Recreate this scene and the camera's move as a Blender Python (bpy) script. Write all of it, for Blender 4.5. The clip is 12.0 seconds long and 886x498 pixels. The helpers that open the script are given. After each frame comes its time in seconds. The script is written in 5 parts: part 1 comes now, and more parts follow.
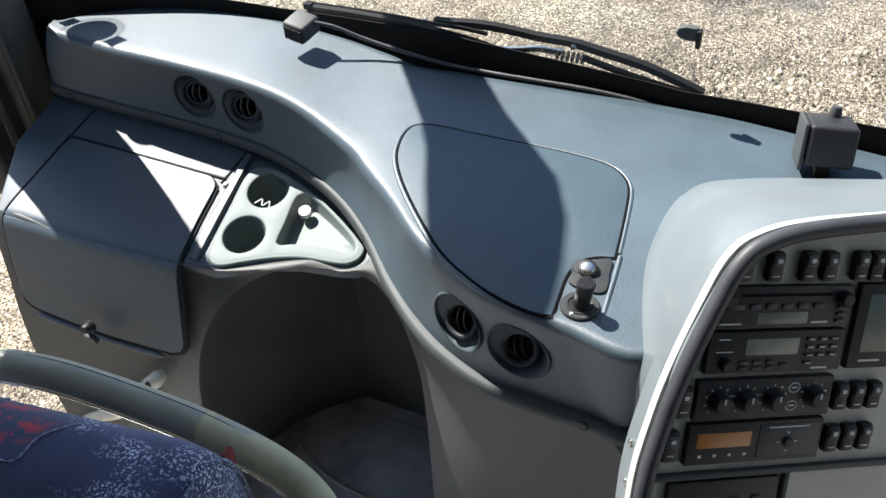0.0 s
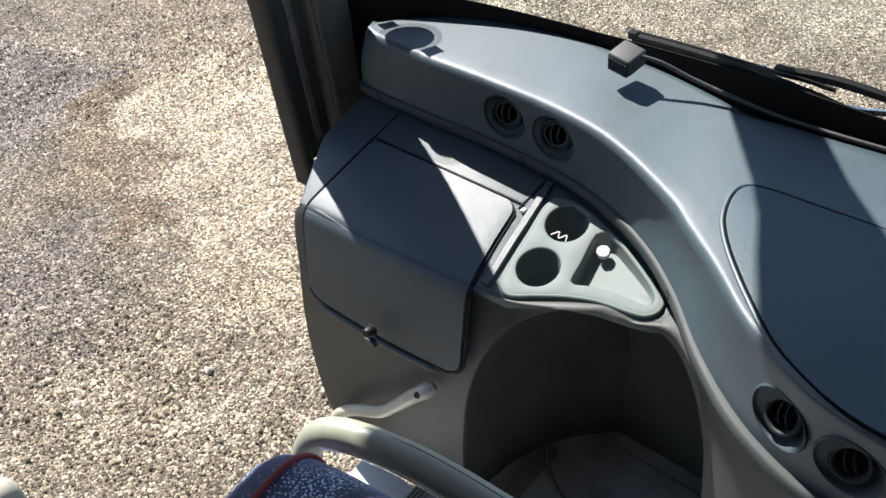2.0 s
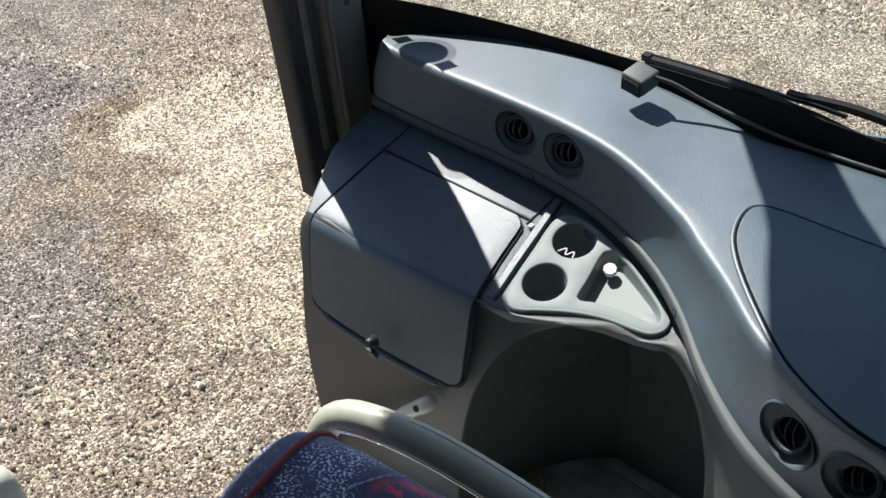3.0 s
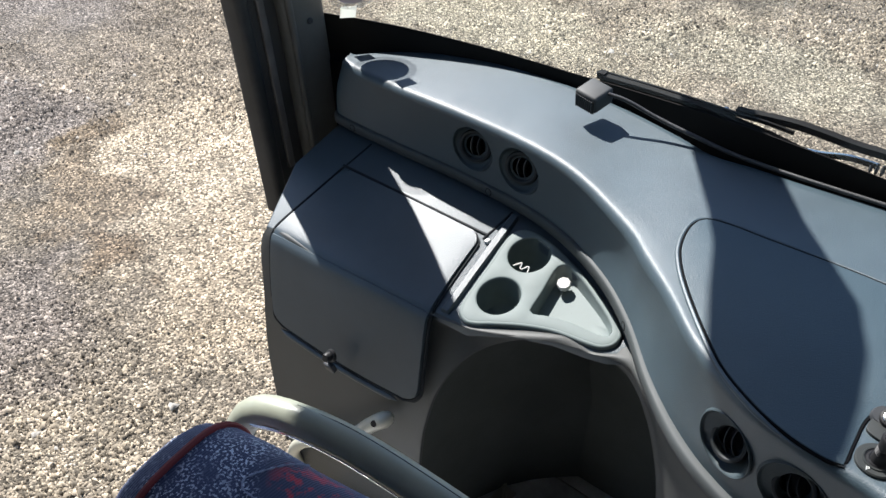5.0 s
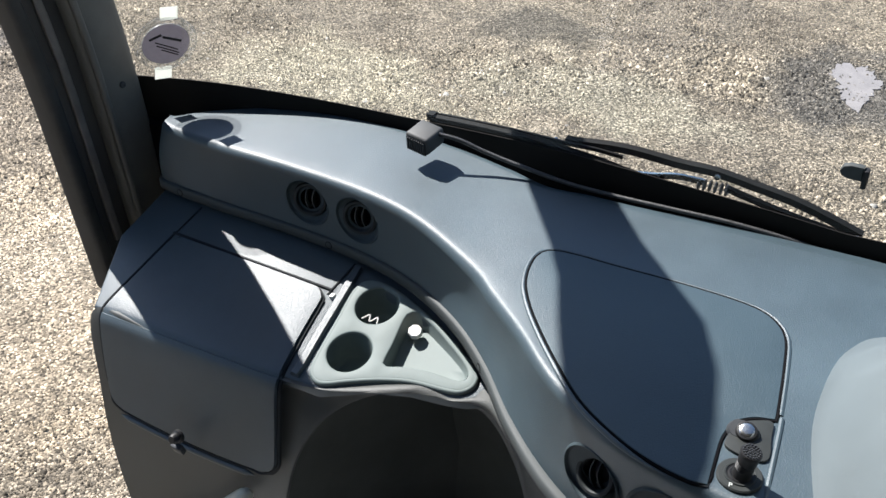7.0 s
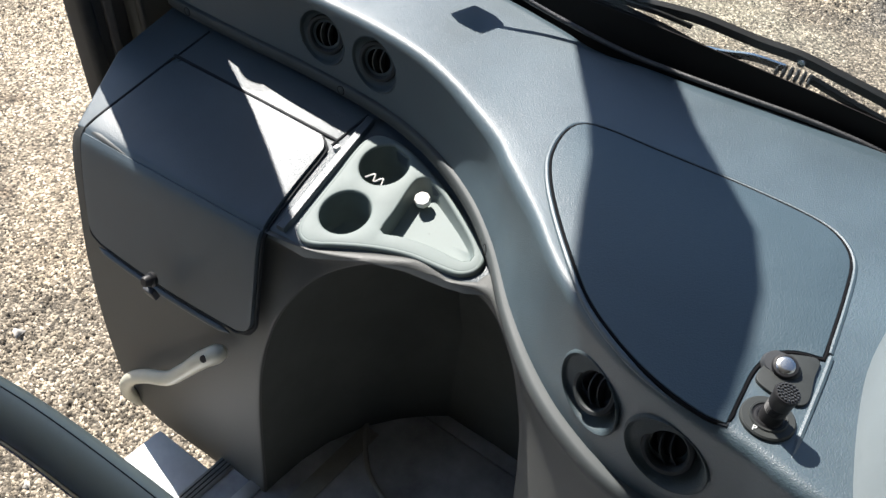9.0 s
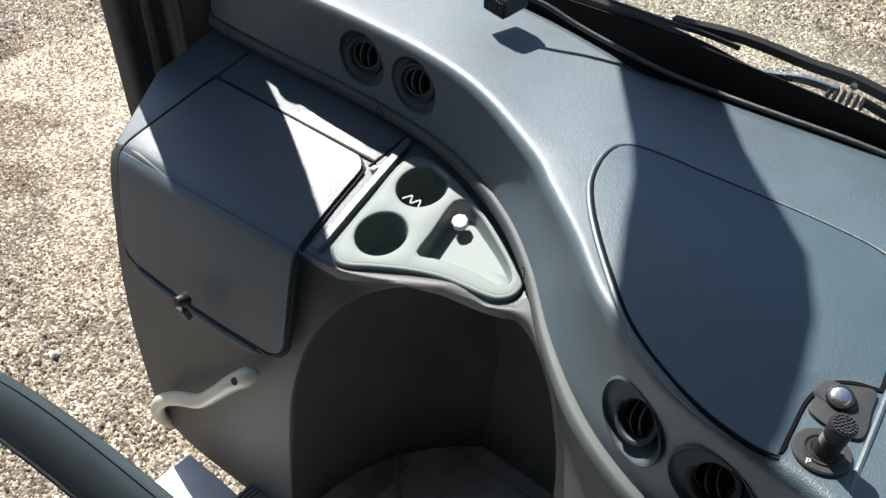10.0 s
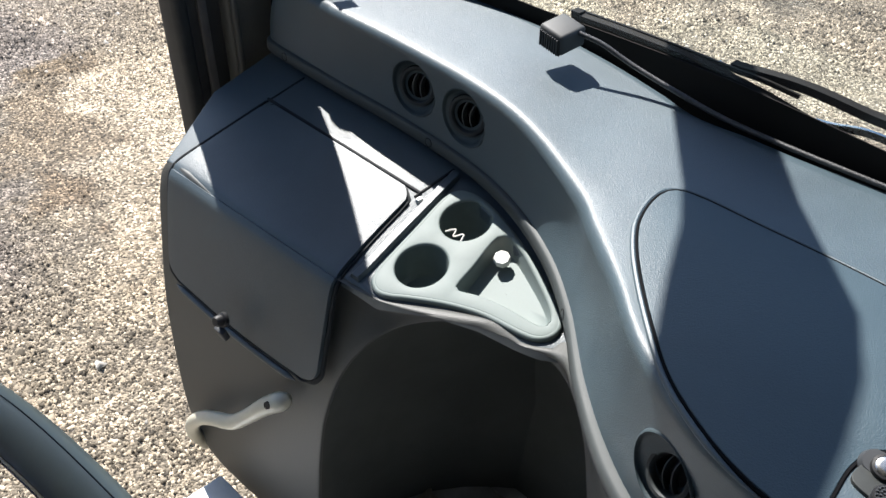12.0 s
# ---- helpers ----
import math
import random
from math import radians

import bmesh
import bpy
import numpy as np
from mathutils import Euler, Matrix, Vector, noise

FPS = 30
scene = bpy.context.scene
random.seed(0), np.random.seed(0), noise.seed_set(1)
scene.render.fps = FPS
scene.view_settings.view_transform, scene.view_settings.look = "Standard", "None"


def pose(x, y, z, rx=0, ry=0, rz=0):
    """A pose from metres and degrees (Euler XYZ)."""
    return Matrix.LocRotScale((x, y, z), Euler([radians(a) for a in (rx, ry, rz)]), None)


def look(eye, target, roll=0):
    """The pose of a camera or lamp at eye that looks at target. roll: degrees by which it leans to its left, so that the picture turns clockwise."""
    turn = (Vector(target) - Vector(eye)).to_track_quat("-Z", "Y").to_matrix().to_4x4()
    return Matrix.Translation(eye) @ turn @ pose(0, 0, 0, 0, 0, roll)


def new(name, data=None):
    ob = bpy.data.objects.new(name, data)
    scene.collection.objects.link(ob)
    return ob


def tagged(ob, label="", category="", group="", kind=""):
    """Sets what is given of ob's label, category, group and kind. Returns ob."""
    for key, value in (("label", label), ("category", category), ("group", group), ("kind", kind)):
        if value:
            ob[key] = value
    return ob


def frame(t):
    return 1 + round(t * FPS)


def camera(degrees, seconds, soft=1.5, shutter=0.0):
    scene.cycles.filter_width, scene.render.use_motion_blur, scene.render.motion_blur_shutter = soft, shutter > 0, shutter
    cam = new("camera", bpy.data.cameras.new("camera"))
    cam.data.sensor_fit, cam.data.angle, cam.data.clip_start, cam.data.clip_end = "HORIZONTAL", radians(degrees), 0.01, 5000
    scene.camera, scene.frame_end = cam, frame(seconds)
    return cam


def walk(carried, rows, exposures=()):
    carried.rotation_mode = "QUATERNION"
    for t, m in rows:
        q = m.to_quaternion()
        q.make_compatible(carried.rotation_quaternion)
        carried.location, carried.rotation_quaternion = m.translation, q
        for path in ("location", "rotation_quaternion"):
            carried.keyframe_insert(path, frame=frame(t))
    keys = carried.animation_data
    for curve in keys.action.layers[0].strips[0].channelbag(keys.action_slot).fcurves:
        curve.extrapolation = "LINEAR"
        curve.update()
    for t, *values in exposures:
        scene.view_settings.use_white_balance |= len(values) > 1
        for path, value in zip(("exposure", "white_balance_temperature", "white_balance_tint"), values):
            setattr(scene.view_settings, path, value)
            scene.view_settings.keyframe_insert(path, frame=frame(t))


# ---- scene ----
# the camera and its walk
SUN_STRENGTH, SKY_STRENGTH, STOPS = 5.8, 0.086, 1.0
cam = camera(50.1, 12.0)
PATH = [
    (0, (0.225, 0.079, 2.548), (-0.437, 1.414, 1.229), -1.80),
    (0.5, (0.179, 0.109, 2.539), (-0.689, 1.296, 1.198), -4.55),
    (1, (0.088, 0.105, 2.547), (-0.823, 1.158, 1.125), -5.50),
    (1.5, (0.038, 0.116, 2.598), (-0.943, 1.184, 1.236), -5.63),
    (2, (0.026, 0.103, 2.602), (-0.979, 1.173, 1.259), -4.89),
    (2.5, (0.029, 0.092, 2.569), (-1.010, 1.188, 1.274), -3.56),
    (2.7, (0.020, 0.062, 2.573), (-0.996, 1.176, 1.274), -2.19),
    (4.3, (0.040, 0.071, 2.534), (-1.011, 1.231, 1.306), -1.20),
    (4.5, (0.044, 0.084, 2.565), (-0.993, 1.212, 1.294), -2.02),
    (5, (0.089, 0.086, 2.552), (-0.947, 1.249, 1.313), -1.24),
    (5.5, (0.190, 0.102, 2.586), (-0.977, 1.161, 1.372), -5.35),
    (6, (0.199, 0.142, 2.593), (-0.953, 1.310, 1.467), -6.46),
    (6.5, (0.070, 0.092, 2.558), (-0.834, 1.510, 1.495), -1.72),
    (7, (0.083, 0.140, 2.520), (-0.749, 1.525, 1.359), -0.85),
    (7.5, (0.052, 0.162, 2.521), (-0.666, 1.488, 1.222), 2.37),
    (7.7, (0.043, 0.143, 2.509), (-0.700, 1.443, 1.199), 3.65),
    (9.3, (0.058, 0.314, 2.349), (-0.775, 1.511, 0.995), 4.42),
    (9.5, (0.059, 0.315, 2.340), (-0.772, 1.521, 0.994), 4.74),
    (10, (0.047, 0.305, 2.342), (-0.872, 1.494, 1.038), 3.49),
    (10.5, (0.030, 0.279, 2.349), (-0.932, 1.446, 1.055), 4.15),
    (11, (0.029, 0.287, 2.345), (-1.018, 1.377, 1.050), 2.09),
    (11.5, (0.039, 0.321, 2.341), (-1.066, 1.368, 1.059), 0.90),
    (12, (0.050, 0.331, 2.332), (-0.985, 1.475, 1.074), 4.01),
]
walk(cam, [(t, look(eye, target, roll)) for t, eye, target, roll in PATH], [
    (0, STOPS + 0.38, 6500, 10), (0.5, STOPS + 0.27, 6500, 10), (1.0, STOPS + 0.31, 6500, 10), (1.5, STOPS + 0.10, 6530, 10), (2.5, STOPS - 0.02, 6500, 10), (4.5, STOPS - 0.04, 6350, 10),
    (6.5, STOPS - 0.05, 6250, 10), (7.0, STOPS - 0.05, 6350, 10), (7.7, STOPS + 0.08, 6500, 10), (9.5, STOPS + 0.15, 6550, 10), (11, STOPS + 0.13, 6480, 10), (12, STOPS + 0.16, 6450, 10),
])

# ---- world and sun ----
SUN_RUN = (0.86, -0.31)
SUN_WAY = Vector((*SUN_RUN, -1.0)).normalized()
world = bpy.data.worlds.new("sky")
scene.world = world
world.use_nodes = True
wn = world.node_tree.nodes
sky = wn.new("ShaderNodeTexSky")
sky.sky_type = "NISHITA"
sky.sun_disc = False
sky.ozone_density = 3.0
sky.dust_density = 0.6
sky.sun_elevation = radians(47.6)
sky.sun_rotation = radians(289.8)
wn["Background"].inputs["Strength"].default_value = SKY_STRENGTH
world.node_tree.links.new(sky.outputs["Color"], wn["Background"].inputs["Color"])
sun_data = bpy.data.lights.new("sun", "SUN")
sun_data.energy = SUN_STRENGTH
sun_data.angle = radians(0.53)
sun_data.color = (1.0, 0.96, 0.91)
sun = new("sun", sun_data)
sun.matrix_world = look((-6, 0, 9), Vector((-6, 0, 9)) + SUN_WAY)


# ---- materials ----
def mat(name, color, rough=0.5, metal=0.0, spots=0.0, spot_scale=6.0, grain=0.0, grain_scale=350.0, cells=False, spec=0.5, speck=0.0, coat=0.0):
    """A painted, moulded or metal surface: broad stains, fine grain and a bumped skin."""
    m = bpy.data.materials.new(name)
    m.use_nodes = True
    t = m.node_tree
    n, l = t.nodes, t.links
    b = n["Principled BSDF"]
    b.inputs["Roughness"].default_value = rough
    b.inputs["Metallic"].default_value = metal
    b.inputs["Specular IOR Level"].default_value = spec
    b.inputs["Coat Weight"].default_value = coat
    b.inputs["Coat Roughness"].default_value = 0.44
    co = n.new("ShaderNodeTexCoord")
    big = n.new("ShaderNodeTexNoise")
    big.inputs["Scale"].default_value = spot_scale
    big.inputs["Detail"].default_value = 6.0
    big.inputs["Roughness"].default_value = 0.65
    l.new(co.outputs["Object"], big.inputs["Vector"])
    ramp = n.new("ShaderNodeValToRGB")
    a = [max(0.0, c * (1 - spots)) for c in color]
    z = [min(1.0, c * (1 + spots)) for c in color]
    ramp.color_ramp.elements[0].color = (*a, 1)
    ramp.color_ramp.elements[1].color = (*z, 1)
    ramp.color_ramp.elements[0].position = 0.33
    ramp.color_ramp.elements[1].position = 0.68
    l.new(big.outputs["Fac"], ramp.inputs["Fac"])
    out = ramp.outputs["Color"]
    if speck > 0:
        fine = n.new("ShaderNodeTexNoise")
        fine.inputs["Scale"].default_value = 900.0
        fine.inputs["Detail"].default_value = 2.0
        l.new(co.outputs["Object"], fine.inputs["Vector"])
        mix = n.new("ShaderNodeMix")
        mix.data_type = "RGBA"
        mix.blend_type = "OVERLAY"
        mix.inputs["Factor"].default_value = speck
        l.new(out, mix.inputs["A"])
        l.new(fine.outputs["Color"], mix.inputs["B"])
        hue = n.new("ShaderNodeHueSaturation")
        hue.inputs["Saturation"].default_value = 0.9
        l.new(mix.outputs["Result"], hue.inputs["Color"])
        out = hue.outputs["Color"]
    l.new(out, b.inputs["Base Color"])
    rr = n.new("ShaderNodeMapRange")
    rr.inputs["To Min"].default_value = max(0.03, rough - 0.08)
    rr.inputs["To Max"].default_value = min(1.0, rough + 0.10)
    l.new(big.outputs["Fac"], rr.inputs["Value"])
    l.new(rr.outputs["Result"], b.inputs["Roughness"])
    if grain > 0:
        bump = n.new("ShaderNodeBump")
        bump.inputs["Strength"].default_value = grain
        bump.inputs["Distance"].default_value = 0.0012
        if cells:
            tex = n.new("ShaderNodeTexVoronoi")
            tex.inputs["Scale"].default_value = grain_scale
            warp = n.new("ShaderNodeTexNoise")
            warp.inputs["Scale"].default_value = grain_scale * 0.35
            add = n.new("ShaderNodeMixRGB")
            add.blend_type = "ADD"
            add.inputs["Fac"].default_value = 0.006
            l.new(co.outputs["Object"], warp.inputs["Vector"])
            l.new(co.outputs["Object"], add.inputs["Color1"])
            l.new(warp.outputs["Color"], add.inputs["Color2"])
            l.new(add.outputs["Color"], tex.inputs["Vector"])
            l.new(tex.outputs["Distance"], bump.inputs["Height"])
        else:
            tex = n.new("ShaderNodeTexNoise")
            tex.inputs["Scale"].default_value = grain_scale
            tex.inputs["Detail"].default_value = 3.0
            l.new(co.outputs["Object"], tex.inputs["Vector"])
            l.new(tex.outputs["Fac"], bump.inputs["Height"])
        l.new(bump.outputs["Normal"], b.inputs["Normal"])
    return m


def plain(name, color, rough=0.5, metal=0.0, emit=0.0):
    m = bpy.data.materials.new(name)
    m.use_nodes = True
    b = m.node_tree.nodes["Principled BSDF"]
    b.inputs["Base Color"].default_value = (*color, 1)
    b.inputs["Roughness"].default_value = rough
    b.inputs["Metallic"].default_value = metal
    if emit:
        b.inputs["Emission Color"].default_value = (*color, 1)
        b.inputs["Emission Strength"].default_value = emit
    return m


def glass_mat(name, tint=(0.96, 0.98, 0.97)):
    m = bpy.data.materials.new(name)
    m.use_nodes = True
    n, l = m.node_tree.nodes, m.node_tree.links
    n.remove(n["Principled BSDF"])
    clear = n.new("ShaderNodeBsdfTransparent")
    clear.inputs["Color"].default_value = (*tint, 1)
    gloss = n.new("ShaderNodeBsdfGlossy")
    gloss.inputs["Roughness"].default_value = 0.03
    fres = n.new("ShaderNodeFresnel")
    fres.inputs["IOR"].default_value = 1.45
    mix = n.new("ShaderNodeMixShader")
    l.new(fres.outputs["Fac"], mix.inputs["Fac"])
    l.new(clear.outputs["BSDF"], mix.inputs[1])
    l.new(gloss.outputs["BSDF"], mix.inputs[2])
    l.new(mix.outputs["Shader"], n["Material Output"].inputs["Surface"])
    return m


DASH = mat("dash_skin", (0.036, 0.064, 0.081), 0.49, spots=0.16, spot_scale=5, grain=0.25, grain_scale=560, cells=True, speck=0.26, spec=0.72, coat=0.06)
LIDSKIN = mat("dash_lid_skin", (0.034, 0.061, 0.078), 0.48, spots=0.08, spot_scale=7, grain=0.30, grain_scale=560, cells=True, speck=0.10)
PANEL = mat("lower_panel_skin", (0.050, 0.070, 0.083), 0.42, spots=0.16, spot_scale=4, grain=0.25, grain_scale=500, cells=True, speck=0.10)
# Panel skin made warmer; bounce light off the ground is in the colour.
WARM_FASCIA = mat("bounce_lit_fascia_skin", (0.055, 0.058, 0.055), 0.55, spots=0.16, spot_scale=4, grain=0.25, grain_scale=500, cells=True, speck=0.10)
WELL = mat("footwell_felt", (0.085, 0.09, 0.084), 0.95, spots=0.12, spot_scale=5, grain=0.6, grain_scale=500, spec=0.1)
STRIP = mat("trim_strip", (0.045, 0.052, 0.053), 0.60, spots=0.1, spot_scale=9, grain=0.08, spec=0.35)
# Tray plastic darkened; the shade down the cup holes is in the colour.
SHADED_TRAY = mat("shaded_tray_plastic", (0.10, 0.125, 0.12), 0.6, spots=0.1, spot_scale=20, grain=0.1, spec=0.3)
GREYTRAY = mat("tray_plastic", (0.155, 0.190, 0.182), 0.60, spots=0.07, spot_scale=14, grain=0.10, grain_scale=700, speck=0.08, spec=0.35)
HOODSKIN = mat("hood_paint", (0.122, 0.144, 0.152), 0.38, spots=0.08, spot_scale=6, grain=0.08, grain_scale=600)
BLACK = mat("black_plastic", (0.017, 0.017, 0.018), 0.48, spots=0.25, spot_scale=20, grain=0.1, spec=0.3)
FRIT = mat("black_glass_border", (0.013, 0.012, 0.011), 0.8, spots=0.15, spot_scale=8, grain=0.05, spec=0.15)
WIPERBLACK = mat("matt_black_wiper", (0.008, 0.008, 0.008), 0.7, spots=0.2, spot_scale=30, grain=0.1, spec=0.12)
GAP = plain("dark_gap", (0.008, 0.008, 0.009), 0.95)
JOINT = mat("joint_shadow_plastic", (0.020, 0.023, 0.026), 0.7, spots=0.2, spot_scale=30, grain=0.1, spec=0.2)
GAP.node_tree.nodes["Principled BSDF"].inputs["Specular IOR Level"].default_value = 0.05
RUBBER = mat("black_rubber", (0.024, 0.024, 0.023), 0.62, spots=0.4, spot_scale=25, grain=0.15)
DARKPLASTIC = mat("dark_grey_plastic", (0.040, 0.043, 0.047), 0.5, spots=0.15, spot_scale=20, grain=0.1, spec=0.35)
PILLAR = mat("pillar_trim", (0.108, 0.106, 0.095), 0.6, spots=0.2, spot_scale=6, grain=0.15)
PILLARBLACK = mat("pillar_seal", (0.040, 0.035, 0.030), 0.7, spots=0.3, spot_scale=8, grain=0.1)
CREAM = mat("cream_rail_coating", (0.46, 0.45, 0.37), 0.33, spots=0.10, spot_scale=12, grain=0.04, grain_scale=120)
RAILSLEEVE = mat("olive_worn_sleeve", (0.39, 0.375, 0.235), 0.42, spots=0.25, spot_scale=25, grain=0.08, grain_scale=150)
RAILGREY = mat("green_grey_rail_sleeve", (0.30, 0.315, 0.25), 0.36, spots=0.10, spot_scale=12, grain=0.04, grain_scale=120)
ALU = mat("brushed_aluminium", (0.62, 0.62, 0.60), 0.35, 1.0, spots=0.12, spot_scale=30, grain=0.1, grain_scale=300)
STEEL = mat("steel", (0.55, 0.55, 0.53), 0.25, 1.0, spots=0.1, spot_scale=40)
WHITE = mat("white_plastic", (0.72, 0.70, 0.66), 0.4, spots=0.06, spot_scale=40)
STEPWHITE = mat("pale_step_edge", (0.74, 0.75, 0.75), 0.55, spots=0.12, spot_scale=10, grain=0.2)
FLOORMAT = mat("floor_vinyl", (0.36, 0.365, 0.375), 0.7, spots=0.4, spot_scale=7, grain=0.3, speck=0.4)
CABIN = mat("cabin_lining", (0.28, 0.275, 0.26), 0.8, spots=0.1, spot_scale=3, grain=0.2)
BODYPAINT = mat("bus_paint", (0.55, 0.55, 0.53), 0.3, spots=0.05, spot_scale=2)
CABLE = mat("braided_cable", (0.045, 0.045, 0.047), 0.42, spots=0.4, spot_scale=200, grain=0.4, grain_scale=900)
GLASS = glass_mat("window_glass")
TINTED = glass_mat("tinted_window_glass", (0.55, 0.58, 0.57))
PRINT = plain("light_print", (0.55, 0.57, 0.55), 0.6)
LCD = plain("lcd_grey_green", (0.10, 0.12, 0.10), 0.25)
AMBER = plain("amber_lcd", (0.34, 0.13, 0.02), 0.3)


# ---- mesh helpers ----
def part(name, bm, material, parent=None, label="", smooth=True, angle=40):
    me = bpy.data.meshes.new(name)
    bmesh.ops.recalc_face_normals(bm, faces=bm.faces)
    if smooth:
        lim = radians(angle)
        for f in bm.faces:
            f.smooth = True
        for e in bm.edges:
            if len(e.link_faces) == 2 and e.calc_face_angle(0) > lim:
                e.smooth = False
    bm.to_mesh(me)
    bm.free()
    me.materials.append(material)
    ob = new(name, me)
    if parent:
        ob.parent = parent
    if label:
        ob["label"] = label
    return ob


def thing(name, label, category, group="", kind=""):
    return tagged(new(name), label, category, group, kind)


def spline(points, count, closed=False):
    """Points evenly spaced along a Catmull-Rom curve."""
    p = np.array(points, float)
    n = len(p)
    out = []
    spans = n if closed else n - 1
    for i in range(spans):
        if closed:
            a, b, c, d = p[i - 1], p[i], p[(i + 1) % n], p[(i + 2) % n]
        else:
            b, c = p[i], p[i + 1]
            a = p[i - 1] if i else 2 * b - c
            d = p[i + 2] if i + 2 < n else 2 * c - b
        for s in np.linspace(0, 1, 16, endpoint=False):
            out.append(0.5 * (2 * b + (c - a) * s + (2 * a - 5 * b + 4 * c - d) * s**2 + (3 * b - a - 3 * c + d) * s**3))
    out.append(p[0] if closed else p[-1])
    out = np.array(out)
    run = np.r_[0, np.cumsum(np.linalg.norm(np.diff(out, axis=0), axis=1))]
    at = np.linspace(0, run[-1], count + 1)[:-1] if closed else np.linspace(0, run[-1], count)
    return np.stack([np.interp(at, run, out[:, k]) for k in range(out.shape[1])], 1)


def keyed(points, count):
    """Like spline, but evenly spaced from key to key, so that several curves keep step."""
    p = np.array(points, float)
    n = len(p)
    s = np.linspace(0, n - 1 - 1e-9, count)
    out = []
    for v in s:
        i = int(v)
        f = v - i
        b, c = p[i], p[i + 1]
        a = p[i - 1] if i else 2 * b - c
        d = p[i + 2] if i + 2 < n else 2 * c - b
        out.append(0.5 * (2 * b + (c - a) * f + (2 * a - 5 * b + 4 * c - d) * f**2 + (3 * b - a - 3 * c + d) * f**3))
    return np.array(out)


def loft(rings, wrap=False, caps=False, skip=None):
    """A sheet through rings of points; wrap closes each ring."""
    bm = bmesh.new()
    vs = [[bm.verts.new(tuple(p)) for p in r] for r in rings]
    m = len(vs[0])
    for i in range(len(vs) - 1):
        for j in range(m if wrap else m - 1):
            k = (j + 1) % m
            q = [vs[i][j], vs[i][k], vs[i + 1][k], vs[i + 1][j]]
            if skip and skip(sum((v.co for v in q), Vector()) / 4):
                continue
            try:
                bm.faces.new(q)
            except ValueError:
                pass
    if caps:
        bm.faces.new(vs[0][::-1])
        bm.faces.new(vs[-1])
    return bm


def tube(points, radius, sides=14, count=0, caps=True, closed=False):
    p = spline(points, count or 6 * len(points), closed) if len(points) > 2 else np.array(points, float)
    rings = []
    ref = None
    for i in range(len(p)):
        a, b = p[i - 1 if i or closed else 0], p[(i + 1) % len(p) if closed else min(i + 1, len(p) - 1)]
        way = Vector(b - a).normalized()
        if ref is None:
            ref = way.orthogonal().normalized()
        ref = (ref - way * ref.dot(way)).normalized()
        side = way.cross(ref)
        r = radius(i / (len(p) - 1)) if callable(radius) else radius
        rings.append([Vector(p[i]) + (ref * math.cos(t) + side * math.sin(t)) * r for t in np.linspace(0, 2 * math.pi, sides, endpoint=False)])
    if closed:
        rings.append(rings[0])
    return loft(rings, True, caps and not closed)


def join(*bms):
    out = bmesh.new()
    for b in bms:
        me = bpy.data.meshes.new("tmp")
        b.to_mesh(me)
        b.free()
        out.from_mesh(me)
        bpy.data.meshes.remove(me)
    return out


def box(center, size, turn=None, bevel=0.003, segments=2):
    bm = bmesh.new()
    bmesh.ops.create_cube(bm, size=1)
    bmesh.ops.scale(bm, vec=size, verts=bm.verts)
    if bevel:
        bmesh.ops.bevel(bm, geom=list(bm.edges), offset=bevel, segments=segments, profile=0.5, affect="EDGES")
    m = Matrix.Translation(center) @ (turn.to_4x4() if turn else Matrix())
    bmesh.ops.transform(bm, matrix=m, verts=bm.verts)
    return bm


def lathe(profile, frame_m, sides=32):
    """A turned body: (radius, height) pairs about the local z of frame_m."""
    rings = [[frame_m @ Vector((r * math.cos(a), r * math.sin(a), h)) for a in np.linspace(0, 2 * math.pi, sides, endpoint=False)] for r, h in profile]
    bm = loft(rings, True)
    bmesh.ops.remove_doubles(bm, verts=bm.verts, dist=1e-6)
    return bm


def axis_frame(origin, z_way, x_hint=(1, 0, 0)):
    z = Vector(z_way).normalized()
    x = Vector(x_hint)
    x = (x - z * x.dot(z)).normalized()
    y = z.cross(x)
    m = Matrix((x, y, z)).transposed().to_4x4()
    m.translation = Vector(origin)
    return m


def plate(outline, holes, height, thick, edge=0.003):
    """A flat plate over (x, y) outlines with holes; height(x, y) is its upper face. Edges are rounded off."""
    bm = bmesh.new()
    loops = []
    for loop in [outline] + list(holes):
        vs = [bm.verts.new((x, y, 0)) for x, y in loop]
        loops.append([bm.edges.new((vs[i], vs[(i + 1) % len(vs)])) for i in range(len(vs))])
    bmesh.ops.triangle_fill(bm, edges=[e for l in loops for e in l], use_beauty=True, normal=(0, 0, 1))
    top = list(bm.faces)
    ring = [(np.array([v.co.xy for v in (e.verts[0] for e in l)])) for l in loops]
    ext = bmesh.ops.extrude_face_region(bm, geom=top)
    low = [g for g in ext["geom"] if isinstance(g, bmesh.types.BMVert)]
    for v in low:
        v.co.z = -thick
    if edge:
        rim = [e for e in bm.edges if abs(e.verts[0].co.z) < 1e-6 and abs(e.verts[1].co.z) < 1e-6 and any(abs(f.normal.z) < 0.5 for f in e.link_faces)]
        bm.normal_update()
        rim = [e for e in bm.edges if all(abs(v.co.z) < 1e-6 for v in e.verts) and len(e.link_faces) == 2 and e.calc_face_angle(0) > 1.0]
        bmesh.ops.bevel(bm, geom=rim, offset=edge, segments=3, profile=0.5, affect="EDGES", clamp_overlap=True)
    for v in bm.verts:
        v.co.z += height(v.co.x, v.co.y)
    return bm


def circle(cx, cy, r, n=28, sx=1.0, sy=1.0):
    return [(cx + r * sx * math.cos(a), cy + r * sy * math.sin(a)) for a in np.linspace(0, 2 * math.pi, n, endpoint=False)]


